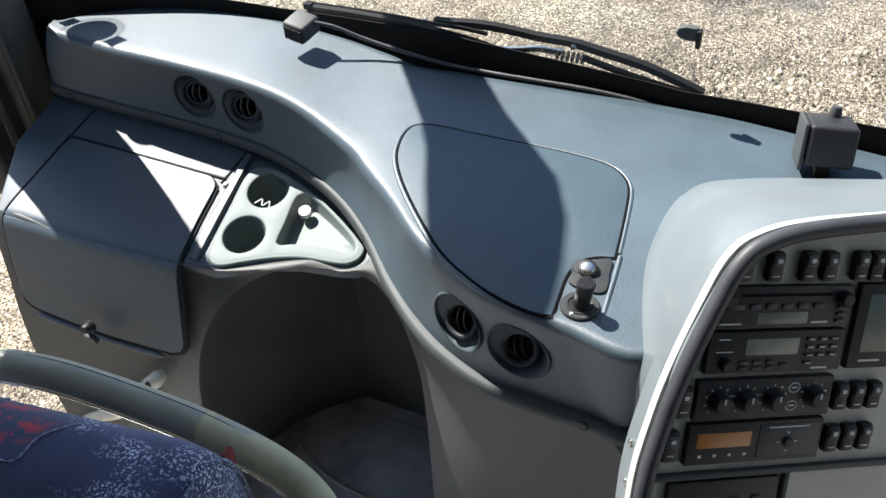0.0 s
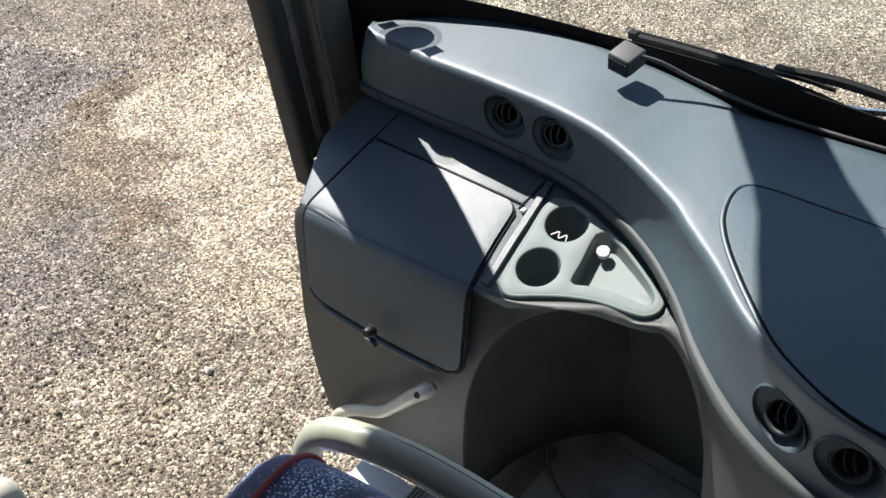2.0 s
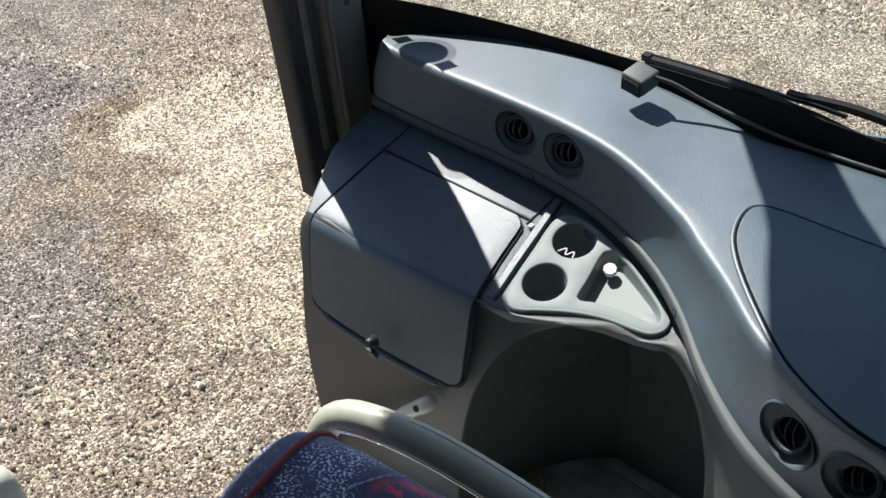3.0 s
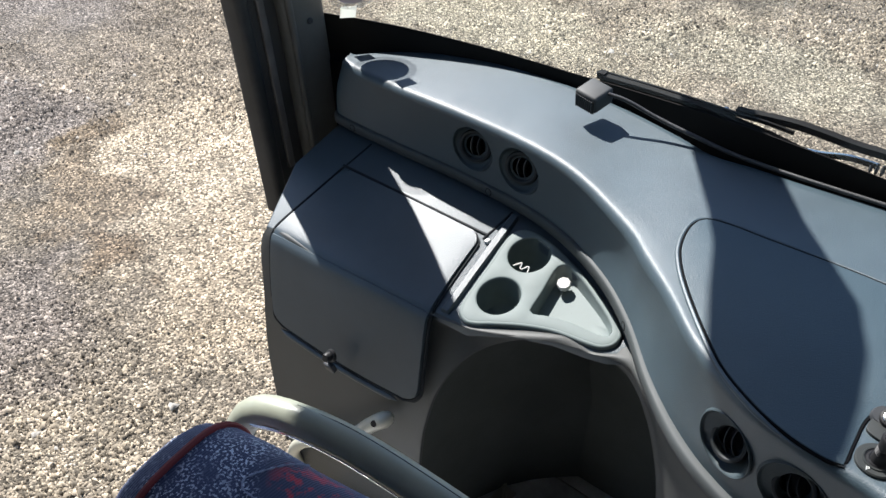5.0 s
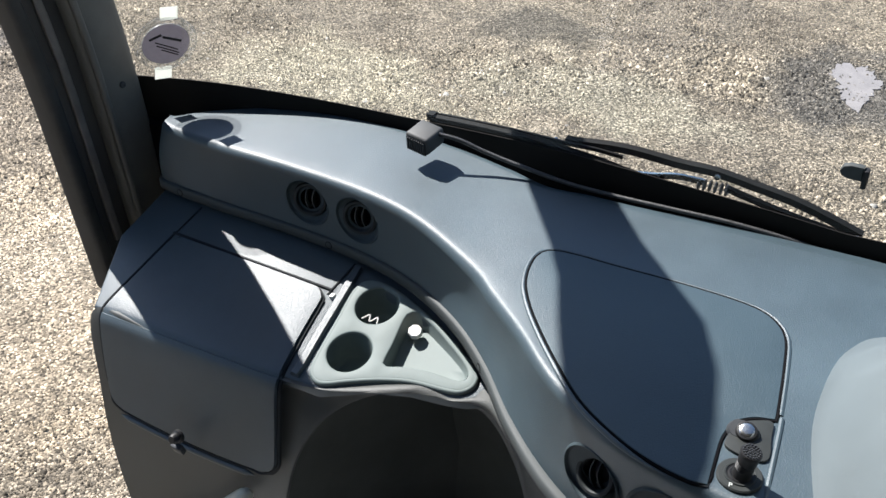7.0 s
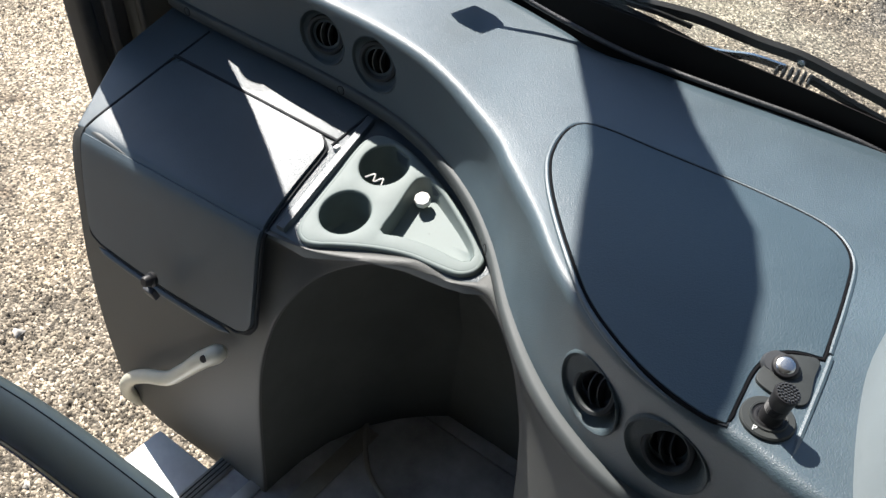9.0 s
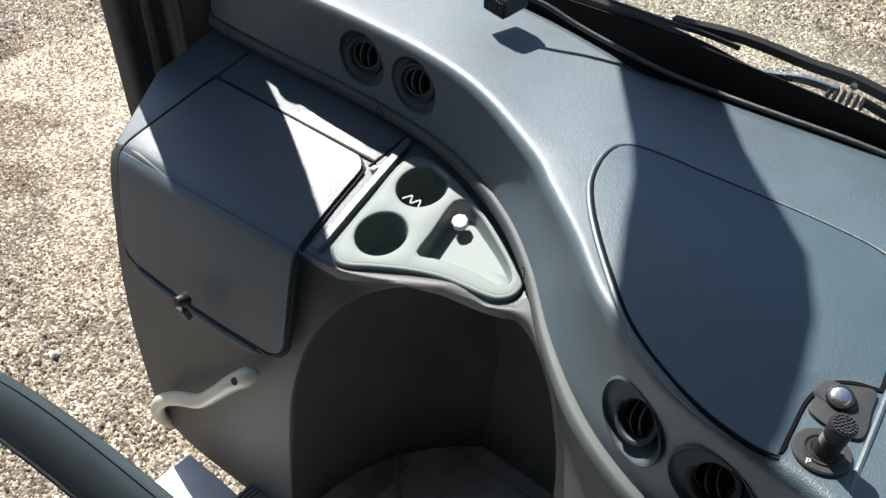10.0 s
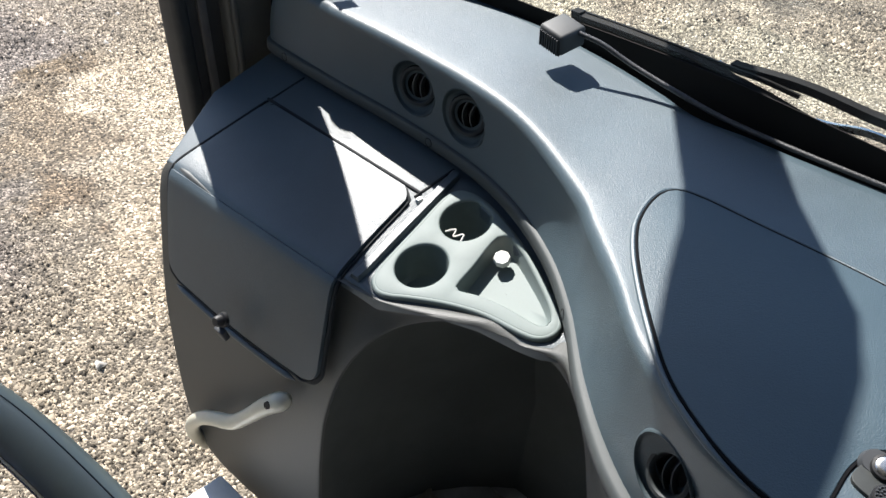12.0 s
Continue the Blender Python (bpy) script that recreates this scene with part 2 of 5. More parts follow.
def screw(at, way, r=0.006, parent=None, material=None):
    m = axis_frame(at, way)
    head = lathe([(0, 0.0012), (r * 0.35, 0.0012), (r * 0.4, 0.0022), (r * 0.8, 0.002), (r, 0.0006), (r, -0.002)], m, 16)
    return part("screw", head, material or DARKPLASTIC, parent)


# ---- ground ----
ZONES = [
    ((-3.3, 2.3), (0.75, 0.50), (0.36, 0.312, 0.25)),
    ((-2.55, 1.85), (0.55, 0.40), (0.30, 0.255, 0.20)),
    ((-3.2, 4.35), (0.95, 0.45), (0.29, 0.265, 0.215)),
    ((-1.7, 4.9), (0.8, 0.40), (0.25, 0.23, 0.19)),
    ((-4.7, 1.5), (0.75, 0.95), (0.168, 0.150, 0.143)),
    ((-3.2, 0.9), (0.55, 0.45), (0.165, 0.145, 0.135)),
    ((-6.2, 3.0), (1.1, 0.8), (0.162, 0.146, 0.140)),
    ((-4.08, 2.02), (0.20, 0.33), (0.135, 0.108, 0.080)),
    ((-2.4, 5.6), (0.5, 0.30), (0.12, 0.108, 0.092)),
    ((-3.2, 1.55), (0.22, 0.16), (0.140, 0.110, 0.082)),
    ((-3.62, 1.80), (0.24, 0.24), (0.178, 0.146, 0.112)),
    ((-0.42, 5.72), (0.55, 0.50), (0.105, 0.097, 0.090)),
    ((-5.9, 3.8), (0.7, 0.35), (0.095, 0.088, 0.085)),
]


def zone_tint(t):
    """Broad trodden, damp and dusty zones of the yard, with ragged edges."""
    n, l = t.nodes, t.links
    co = n.new("ShaderNodeTexCoord")
    wob = n.new("ShaderNodeTexNoise")
    wob.inputs["Scale"].default_value = 2.2
    wob.inputs["Detail"].default_value = 6.0
    wob.inputs["Roughness"].default_value = 0.65
    l.new(co.outputs["Object"], wob.inputs["Vector"])
    move = n.new("ShaderNodeVectorMath")
    move.operation = "MULTIPLY_ADD"
    move.inputs[1].default_value = (1.5, 1.5, 0)
    l.new(wob.outputs["Color"], move.inputs[0])
    shift = n.new("ShaderNodeVectorMath")
    shift.operation = "SUBTRACT"
    l.new(co.outputs["Object"], shift.inputs[0])
    shift.inputs[1].default_value = (0.75, 0.75, 0)
    l.new(shift.outputs["Vector"], move.inputs[2])
    big = n.new("ShaderNodeTexNoise")
    big.inputs["Scale"].default_value = 0.7
    big.inputs["Detail"].default_value = 6.0
    l.new(co.outputs["Object"], big.inputs["Vector"])
    r = n.new("ShaderNodeValToRGB")
    e = r.color_ramp.elements
    e[0].position, e[0].color = 0.35, (0.15, 0.13, 0.108, 1)
    e[1].position, e[1].color = 0.65, (0.25, 0.218, 0.178, 1)
    l.new(big.outputs["Fac"], r.inputs["Fac"])
    out = r.outputs["Color"]
    for (x, y), (rx, ry), col in ZONES:
        mp = n.new("ShaderNodeMapping")
        mp.vector_type = "TEXTURE"
        mp.inputs["Location"].default_value = (x, y, 0)
        mp.inputs["Scale"].default_value = (rx, ry, 100.0)
        l.new(move.outputs["Vector"], mp.inputs["Vector"])
        ln = n.new("ShaderNodeVectorMath")
        ln.operation = "LENGTH"
        l.new(mp.outputs["Vector"], ln.inputs[0])
        mr = n.new("ShaderNodeMapRange")
        mr.interpolation_type = "SMOOTHSTEP"
        mr.inputs["From Min"].default_value = 1.35
        mr.inputs["From Max"].default_value = 0.55
        l.new(ln.outputs["Value"], mr.inputs["Value"])
        mx = n.new("ShaderNodeMix")
        mx.data_type = "RGBA"
        l.new(mr.outputs["Result"], mx.inputs["Factor"])
        l.new(out, mx.inputs["A"])
        mx.inputs["B"].default_value = (*col, 1)
        out = mx.outputs["Result"]
    warm = n.new("ShaderNodeVectorMath")
    warm.operation = "MULTIPLY"
    warm.inputs[1].default_value = (1.18, 1.14, 1.04)
    l.new(out, warm.inputs[0])
    mot = n.new("ShaderNodeTexNoise")
    mot.inputs["Scale"].default_value = 4.2
    mot.inputs["Detail"].default_value = 8.0
    mot.inputs["Roughness"].default_value = 0.72
    l.new(co.outputs["Object"], mot.inputs["Vector"])
    rng = n.new("ShaderNodeMapRange")
    for name, v in (("From Min", 0.32), ("From Max", 0.68), ("To Min", 0.66), ("To Max", 1.34)):
        rng.inputs[name].default_value = v
    l.new(mot.outputs["Fac"], rng.inputs["Value"])
    spread = n.new("ShaderNodeVectorMath")
    spread.operation = "SCALE"
    l.new(warm.outputs["Vector"], spread.inputs[0])
    l.new(rng.outputs["Result"], spread.inputs["Scale"])
    return spread.outputs["Vector"]


def stone_mat(name, cells):
    """Zone colour times each stone's own shade; cells marks stones on the flat ground, else each mesh island is a stone."""
    m = bpy.data.materials.new(name)
    m.use_nodes = True
    t = m.node_tree
    n, l = t.nodes, t.links
    b = n["Principled BSDF"]
    b.inputs["Roughness"].default_value = 0.85
    b.inputs["Specular IOR Level"].default_value = 0.3
    tint = zone_tint(t)
    ramp = n.new("ShaderNodeValToRGB")
    e = ramp.color_ramp.elements
    if cells:
        co = n.new("ShaderNodeTexCoord")
        vor = n.new("ShaderNodeTexVoronoi")
        vor.inputs["Scale"].default_value = 110.0
        l.new(co.outputs["Object"], vor.inputs["Vector"])
        sep = n.new("ShaderNodeSeparateColor")
        l.new(vor.outputs["Color"], sep.inputs["Color"])
        l.new(sep.outputs["Red"], ramp.inputs["Fac"])
        stops = ((0.0, 0.10), (0.40, 0.52), (0.8, 1.05), (1.0, 2.2))
        bump = n.new("ShaderNodeBump")
        bump.invert = True
        bump.inputs["Strength"].default_value = 1.0
        bump.inputs["Distance"].default_value = 0.006
        l.new(vor.outputs["Distance"], bump.inputs["Height"])
        l.new(bump.outputs["Normal"], b.inputs["Normal"])
    else:
        geo = n.new("ShaderNodeNewGeometry")
        l.new(geo.outputs["Random Per Island"], ramp.inputs["Fac"])
        stops = ((0.0, 0.22), (0.25, 0.50), (0.55, 0.93), (0.80, 1.45), (0.94, 2.2), (1.0, 3.0))
    e[0].position, e[1].position = stops[0][0], stops[-1][0]
    e[0].color = (stops[0][1] / 3,) * 3 + (1,)
    e[1].color = (stops[-1][1] / 3, stops[-1][1] / 3, stops[-1][1] / 3, 1)
    for p, v in stops[1:-1]:
        e.new(p).color = (v / 3, v / 3, v / 3, 1)
    mul = n.new("ShaderNodeVectorMath")
    mul.operation = "MULTIPLY"
    l.new(tint, mul.inputs[0])
    l.new(ramp.outputs["Color"], mul.inputs[1])
    sc = n.new("ShaderNodeVectorMath")
    sc.operation = "SCALE"
    sc.inputs["Scale"].default_value = 3.0
    l.new(mul.outputs["Vector"], sc.inputs[0])
    l.new(sc.outputs["Vector"], b.inputs["Base Color"])
    return m


GROUND = stone_mat("gravel_ground", True)
gbm = bmesh.new()
for x0, x1, y0, y1 in [(-300, 300, -300, 300)]:
    gbm.faces.new([gbm.verts.new(c) for c in ((x0, y0, 0), (x1, y0, 0), (x1, y1, 0), (x0, y1, 0))])
tagged(part("ground", gbm, GROUND, smooth=False), "compacted brown and grey gravel yard in full sun", "ground", kind="structure")


# ---- heights of the dashboard ----
def top_z(x, y=0.0):
    return 1.666 + (0.020 if x > -0.4 else 0.040) * (min(x, 0.1) + 0.4)


def shelf_z(x, y):
    return 1.463 + 0.28 * (y - 1.176)


# ---- the coach shell ----
def side_step(x):
    return 0.060 * min(1.0, max(0.0, (abs(x) - 0.45) / 0.35))


def wind_y(x, z):
    """The raked and bowed windscreen."""
    s = abs(x) / 1.3
    return 1.455 - 0.13 * s**3.2 - 0.10 * (z - 1.70) - 0.10 * max(0.0, z - 1.70) ** 2 - 0.02 * s + side_step(x)


xs = np.linspace(-1.37, 1.37, 45)
def band_z(x):
    return 1.698 + 0.044 * min(1.0, abs(x) / 1.2) ** 0.8 - 0.85 * side_step(x)


glass = loft([[(x, wind_y(x, band_z(x) + (3.05 - band_z(x)) * u), band_z(x) + (3.05 - band_z(x)) * u) for x in xs] for u in np.linspace(0, 1, 14)])
pane = part("windscreen", glass, GLASS)
if pane.data.polygons[0].normal.y > 0:
    pane.data.flip_normals()
pane.visible_shadow = False
tagged(pane, "large raked coach windscreen of clear glass", "windscreen", kind="structure")
us = np.linspace(0, 1, 5)
zb = lambda x, u: 1.56 + (band_z(x) - 1.56) * u
frit = loft([[(x, wind_y(x, zb(x, u)) - 0.003, zb(x, u)) for x in xs] for u in us] + [[(x, wind_y(x, zb(x, u)) - 0.001, zb(x, u)) for x in xs] for u in us[::-1]])
tagged(part("windscreen_band", frit, FRIT), "black painted border along the windscreen's foot", "windscreen border", kind="structure")
under = loft([[(x, wind_y(x, 1.6) + 0.02, 1.60) for x in xs], [(x, min(1.36, wind_y(x, 1.6) - 0.03), 1.59) for x in xs], [(x, min(1.36, wind_y(x, 1.6) - 0.03), 1.40) for x in xs]])
tagged(part("scuttle", under, GAP), "black gutter between dashboard and windscreen", "gutter", kind="structure")
front = loft([[(x, wind_y(x, 1.6) + 0.03, z) for x in xs] for z in (1.6, 0.3)])
tagged(part("wall_front", front, BODYPAINT), "painted front of the coach below the windscreen", "wall", kind="structure")


def wall_with_opening(name, x, y0, y1, z0, z1, oy0, oy1, oz0, oz1, thick, label):
    bms = []
    for a, b, c, d in ((y0, y1, z0, oz0), (y0, y1, oz1, z1), (y0, oy0, oz0, oz1), (oy1, y1, oz0, oz1)):
        if b - a > 0.001 and d - c > 0.001:
            bms.append(box((x, (a + b) / 2, (c + d) / 2), (thick, b - a, d - c), bevel=0))
    return tagged(part(name, join(*bms), CABIN, smooth=False), label, "wall", kind="structure")


wall_with_opening("wall_left", -1.28, -5.0, -0.12, 0.3, 3.27, -4.8, -0.35, 1.75, 2.9, 0.06, "cabin side wall behind the entrance door, with its window")
wall_with_opening("wall_right", 1.30, -5.0, 1.2, 0.3, 3.3, -4.8, 0.9, 1.6, 2.8, 0.06, "cabin side wall on the driver's side, with its windows")
# Tinted panes added out of view to cut the light entering the cabin.
for name, x, y0, y1, z0, z1 in (("dimming_pane_1", -1.28, -4.8, -0.35, 1.75, 2.9), ("dimming_pane_2", 1.30, -4.8, 0.9, 1.6, 2.8)):
    tagged(part(name, box((x, (y0 + y1) / 2, (z0 + z1) / 2), (0.006, y1 - y0, z1 - z0), bevel=0), TINTED, smooth=False), "unseen tinted side pane added to dim the cabin", "window", kind="structure")
tagged(part("wall_back", box((0, -5.03, 1.8), (2.66, 0.06, 3.0), bevel=0), CABIN, smooth=False), "plain lining at the back of the cabin", "wall", kind="structure")
tagged(part("ceiling", box((0, -2.08, 3.33), (2.62, 5.9, 0.06), bevel=0.01), CABIN, smooth=False), "pale cabin ceiling", "ceiling", kind="structure")
floor_bm = join(box((0.19, -1.85, 0.70), (2.14, 6.3, 0.10), bevel=0.004), box((0.05, 1.346, 0.699), (1.9, 0.088, 0.10), bevel=0))
tagged(part("floor", floor_bm, FLOORMAT, smooth=False), "dark speckled vinyl cab floor", "floor", kind="structure")


# ---- door pillar ----
def lean(z):
    return -0.06 * (z - 1.46) - 0.24 * min(0.55, max(0.0, z - 1.70)) ** 2


def upright(name, outline, z0, z1, material, parent, label=""):
    """A post with a level cross-section that follows the pillar's lean."""
    rings = [[(x, y + lean(z), z) for x, y in outline] for z in np.linspace(z0, z1, 24)]
    return part(name, loft(rings, True, True), material, parent, label, angle=40)


def rounded(x0, x1, y0, y1, r=0.008):
    o = []
    for cx, cy, a0 in ((x1 - r, y1 - r, 0), (x0 + r, y1 - r, 90), (x0 + r, y0 + r, 180), (x1 - r, y0 + r, 270)):
        for a in (0, 30, 60, 90):
            o.append((cx + r * math.cos(radians(a0 + a)), cy + r * math.sin(radians(a0 + a))))
    return o


pillar = thing("door_pillar", "dark grey front door pillar with black rubber seal", "pillar", kind="structure")
upright("pillar_trim", rounded(-1.43, -1.337, 1.240, 1.352, 0.022), 1.35, 3.32, PILLAR, pillar)
upright("pillar_post", rounded(-1.43, -1.365, 1.160, 1.245, 0.01), 1.32, 3.32, PILLARBLACK, pillar, "black door frame")
upright("pillar_seal", rounded(-1.410, -1.352, 1.140, 1.172, 0.012), 1.26, 3.32, RUBBER, pillar, "black rubber door seal")
upright("edge_strip", rounded(-1.367, -1.357, 1.192, 1.210, 0.004), 1.37, 3.30, mat("worn_edge_strip", (0.11, 0.10, 0.09), 0.5, spots=0.3, spot_scale=18), pillar, "worn brown-grey edge strip")
upright("ridge", rounded(-1.345, -1.330, 1.246, 1.260, 0.006), 1.41, 3.30, PILLAR, pillar)
screw((-1.335, 1.285, 1.70), (1, -0.1, 0), 0.007, pillar)
# Unseen bar over the door, placed so its shadow edge crosses the rail.
part("shade_header", box((-1.28, 0.53, 3.16), (0.03, 1.3, 0.28), bevel=0.004), PILLAR, pillar)

# ---- upper dashboard ----
REAR = [(-1.253, 1.328), (-1.20, 1.376), (-1.09, 1.430), (-0.93, 1.455), (-0.78, 1.464), (-0.66, 1.455), (-0.55, 1.432), (-0.47, 1.41), (-0.39, 1.415), (-0.30, 1.42), (-0.2, 1.43), (-0.10, 1.435), (0.0, 1.44), (0.12, 1.44), (0.50, 1.42)]
EDGE = [(-1.258, 1.318), (-1.236, 1.288), (-1.08, 1.272), (-0.93, 1.267), (-0.74, 1.250), (-0.61, 1.222), (-0.49, 1.170), (-0.425, 1.119), (-0.35, 1.056), (-0.266, 0.979), (-0.172, 0.922), (-0.09, 0.899), (-0.007, 0.889), (0.1, 0.882), (0.16, 1.00)]
FOOT = [(-1.262, 1.290), (-1.244, 1.264), (-1.07, 1.260), (-0.92, 1.263), (-0.75, 1.254), (-0.63, 1.226), (-0.52, 1.174), (-0.43, 1.108), (-0.34, 1.022), (-0.26, 0.960), (-0.185, 0.918), (-0.10, 0.893), (0.037, 0.893), (0.1, 0.898), (0.16, 1.02)]
N = 320
rear, edge, foot = keyed(REAR, N), keyed(EDGE, N), keyed(FOOT, N)
VENTS = [(-0.880, 1.262, 1.581), (-0.764, 1.252, 1.584), (-0.175, 0.916, 1.586), (-0.071, 0.902, 1.594)]


def outward(x, y):
    """The way the front face looks, level, near a place on it."""
    d = np.linalg.norm((edge + foot) / 2 - (x, y), axis=1)
    i = int(np.clip(np.argmin(d), 4, N - 5))
    t = (edge + foot)[i + 4] - (edge + foot)[i - 4]
    return Vector((t[1], -t[0], 0)).normalized()


VENT_FRAMES = []
for v in VENTS:
    w = outward(v[0], v[1])
    i = int(np.argmin(np.linalg.norm((edge + foot) / 2 - v[:2], axis=1)))
    mid_face = (edge[i] + foot[i]) / 2
    off = Vector((mid_face[0] - v[0], mid_face[1] - v[1], 0)).dot(w)
    rise = float(np.dot(foot[i] - edge[i], (w.x, w.y))) / 0.15
    skin_way = (w + Vector((0, 0, rise))).normalized()
    turned = (skin_way + (Vector((0.34, 0.0, 0.16)) if v[0] < -0.5 else Vector((0.16, 0.0, 0.40)))).normalized()
    VENT_FRAMES.append((Vector(v) + w * (off - 0.001), turned if v[0] < -0.5 else (skin_way + Vector((0.32, 0, 0))).normalized(), skin_way, turned))


def vent_size(o):
    return 0.91 if o.x < -0.5 else 0.87


def in_vent(c):
    for o, w, _, _ in VENT_FRAMES:
        d = c - o
        if abs(d.dot(w)) < 0.06 and (d - w * d.dot(w)).length < 0.0500 * vent_size(o):
            return True
    return False


rings = []
for k in range(N):
    r, e, f = rear[k], edge[k], foot[k]
    zt = top_z(e[0])
    zr = top_z(r[0]) - 0.002 + 0.013 * math.exp(-(((r[0] + 0.95) / 0.22) ** 2))
    way = (e - r) / max(1e-6, np.linalg.norm(e - r))
    s = min(1.0, np.linalg.norm(e - r) / 0.09)
    ring = [(r[0] - way[0] * 0.006, r[1] - way[1] * 0.006, zr - 0.05), (r[0] - way[0] * 0.003, r[1] - way[1] * 0.003, zr - 0.004), (*r, zr)]
    bend = math.exp(-(((e[0] + 0.46) / 0.15) ** 2))
    zt -= 0.012 * bend
    e = e + np.array((0.43, -0.90)) * 0.015 * bend
    end = min(1.0, max(0.0, (-0.80 - e[0]) / 0.15))
    zt += 0.006 * end
    e = e + np.array((0.0, -0.010)) * end * min(1.0, k / 20)
    rad = (0.015 + 0.004 * bend) * s
    for u in np.linspace(0.04, max(0.10, 1 - (rad + 0.006) / max(1e-6, np.linalg.norm(e - r))), 10):
        p = r + (e - r) * u
        ring.append((*p, zr + (zt - zr) * u))
    for a in np.linspace(0, math.pi / 2, 8):
        p = e - way * rad * (1 - math.sin(a))
        ring.append((*p, zt - rad * (1 - math.cos(a))))
    for u in np.linspace(0.03, 1.0, 40):
        bulge = (-0.002 - 0.009 * bend + 0.016 * max(0.0, 1 - k / 34)) * math.sin(math.pi * u)
        p = e + (f - e) * u + way * bulge
        ring.append((*p, zt - rad + (1.512 - zt + rad) * u))
    rings.append(ring)
dash = thing("dashboard", "large curved grey-blue moulded coach dashboard with grained skin", "dashboard")
bm = loft(rings, skip=in_vent)
for v in {v for e in bm.edges if len(e.link_faces) == 1 for v in e.verts}:
    for o, w, _, _ in [min(VENT_FRAMES, key=lambda q: (q[0] - v.co).length)]:
        d = v.co - o
        flat = d - w * d.dot(w)
        if abs(d.dot(w)) < 0.06 and flat.length < 0.0625 * vent_size(o):
            v.co = o + w * d.dot(w) + flat.normalized() * 0.0512 * vent_size(o)
part("upper_panel", bm, DASH, dash, "grained blue-grey top with a curved front edge", angle=60)

# the lip below it
rings = []
for k in range(N):
    e, f = edge[k], foot[k]
    w = outward(*((e + f) / 2))
    w = np.array((w.x, w.y))
    g = 1.0 + 0.9 * min(1.0, max(0.0, (e[0] + 0.40) / 0.15))
    prof = [(-0.004, 1.5195), (0.004 * g, 1.519), (0.0065 * g, 1.5155), (0.0075 * g, 1.508), (0.007 * g, 1.499), (0.003 * g, 1.495), (-0.012, 1.490)]
    rings.append([(*(f + w * a), z) for a, z in prof])
part("trim_lip", loft(rings), STRIP, dash, "satin grey lip along the dashboard's foot", angle=60)
for p in ((-1.2, 1.25, 1.512), (-0.829, 1.25, 1.512), (-0.429, 1.105, 1.512), (0.036, 0.888, 1.506)):
    w = outward(p[0], p[1])
    i = int(np.argmin(np.linalg.norm(foot - p[:2], axis=1)))
    m = axis_frame(Vector((*foot[i], 1.508)) + w * (0.0070 if p[0] < -0.2 else 0.0140), w + Vector((0, 0, 0.05)))
    cap = part("screw_cap", lathe([(0, 0.0010), (0.0055, 0.0009), (0.0065, 0.0003), (0.0065, -0.003)], m, 20), STRIP, dash)
    part("cap_joint", tube([m @ Vector((0.0072 * math.cos(a), 0.0072 * math.sin(a), 0.0002)) for a in np.linspace(0, 2 * math.pi, 16, endpoint=False)], 0.0008, 5, 32, closed=True), GAP, cap)


# Dash skin darkened; the shade inside the vent bowls is in the colour.
SHADED_DISH = mat("shaded_vent_dish", (0.034, 0.050, 0.058), 0.55, spots=0.1, spot_scale=30, grain=0.3, grain_scale=520, cells=True, spec=0.35)
VENTRING = mat("vent_ring", (0.028, 0.032, 0.034), 0.6, spec=0.3, spots=0.1, spot_scale=40)
SLAT = mat("vent_slat", (0.065, 0.068, 0.068), 0.4, spots=0.1, spot_scale=60)


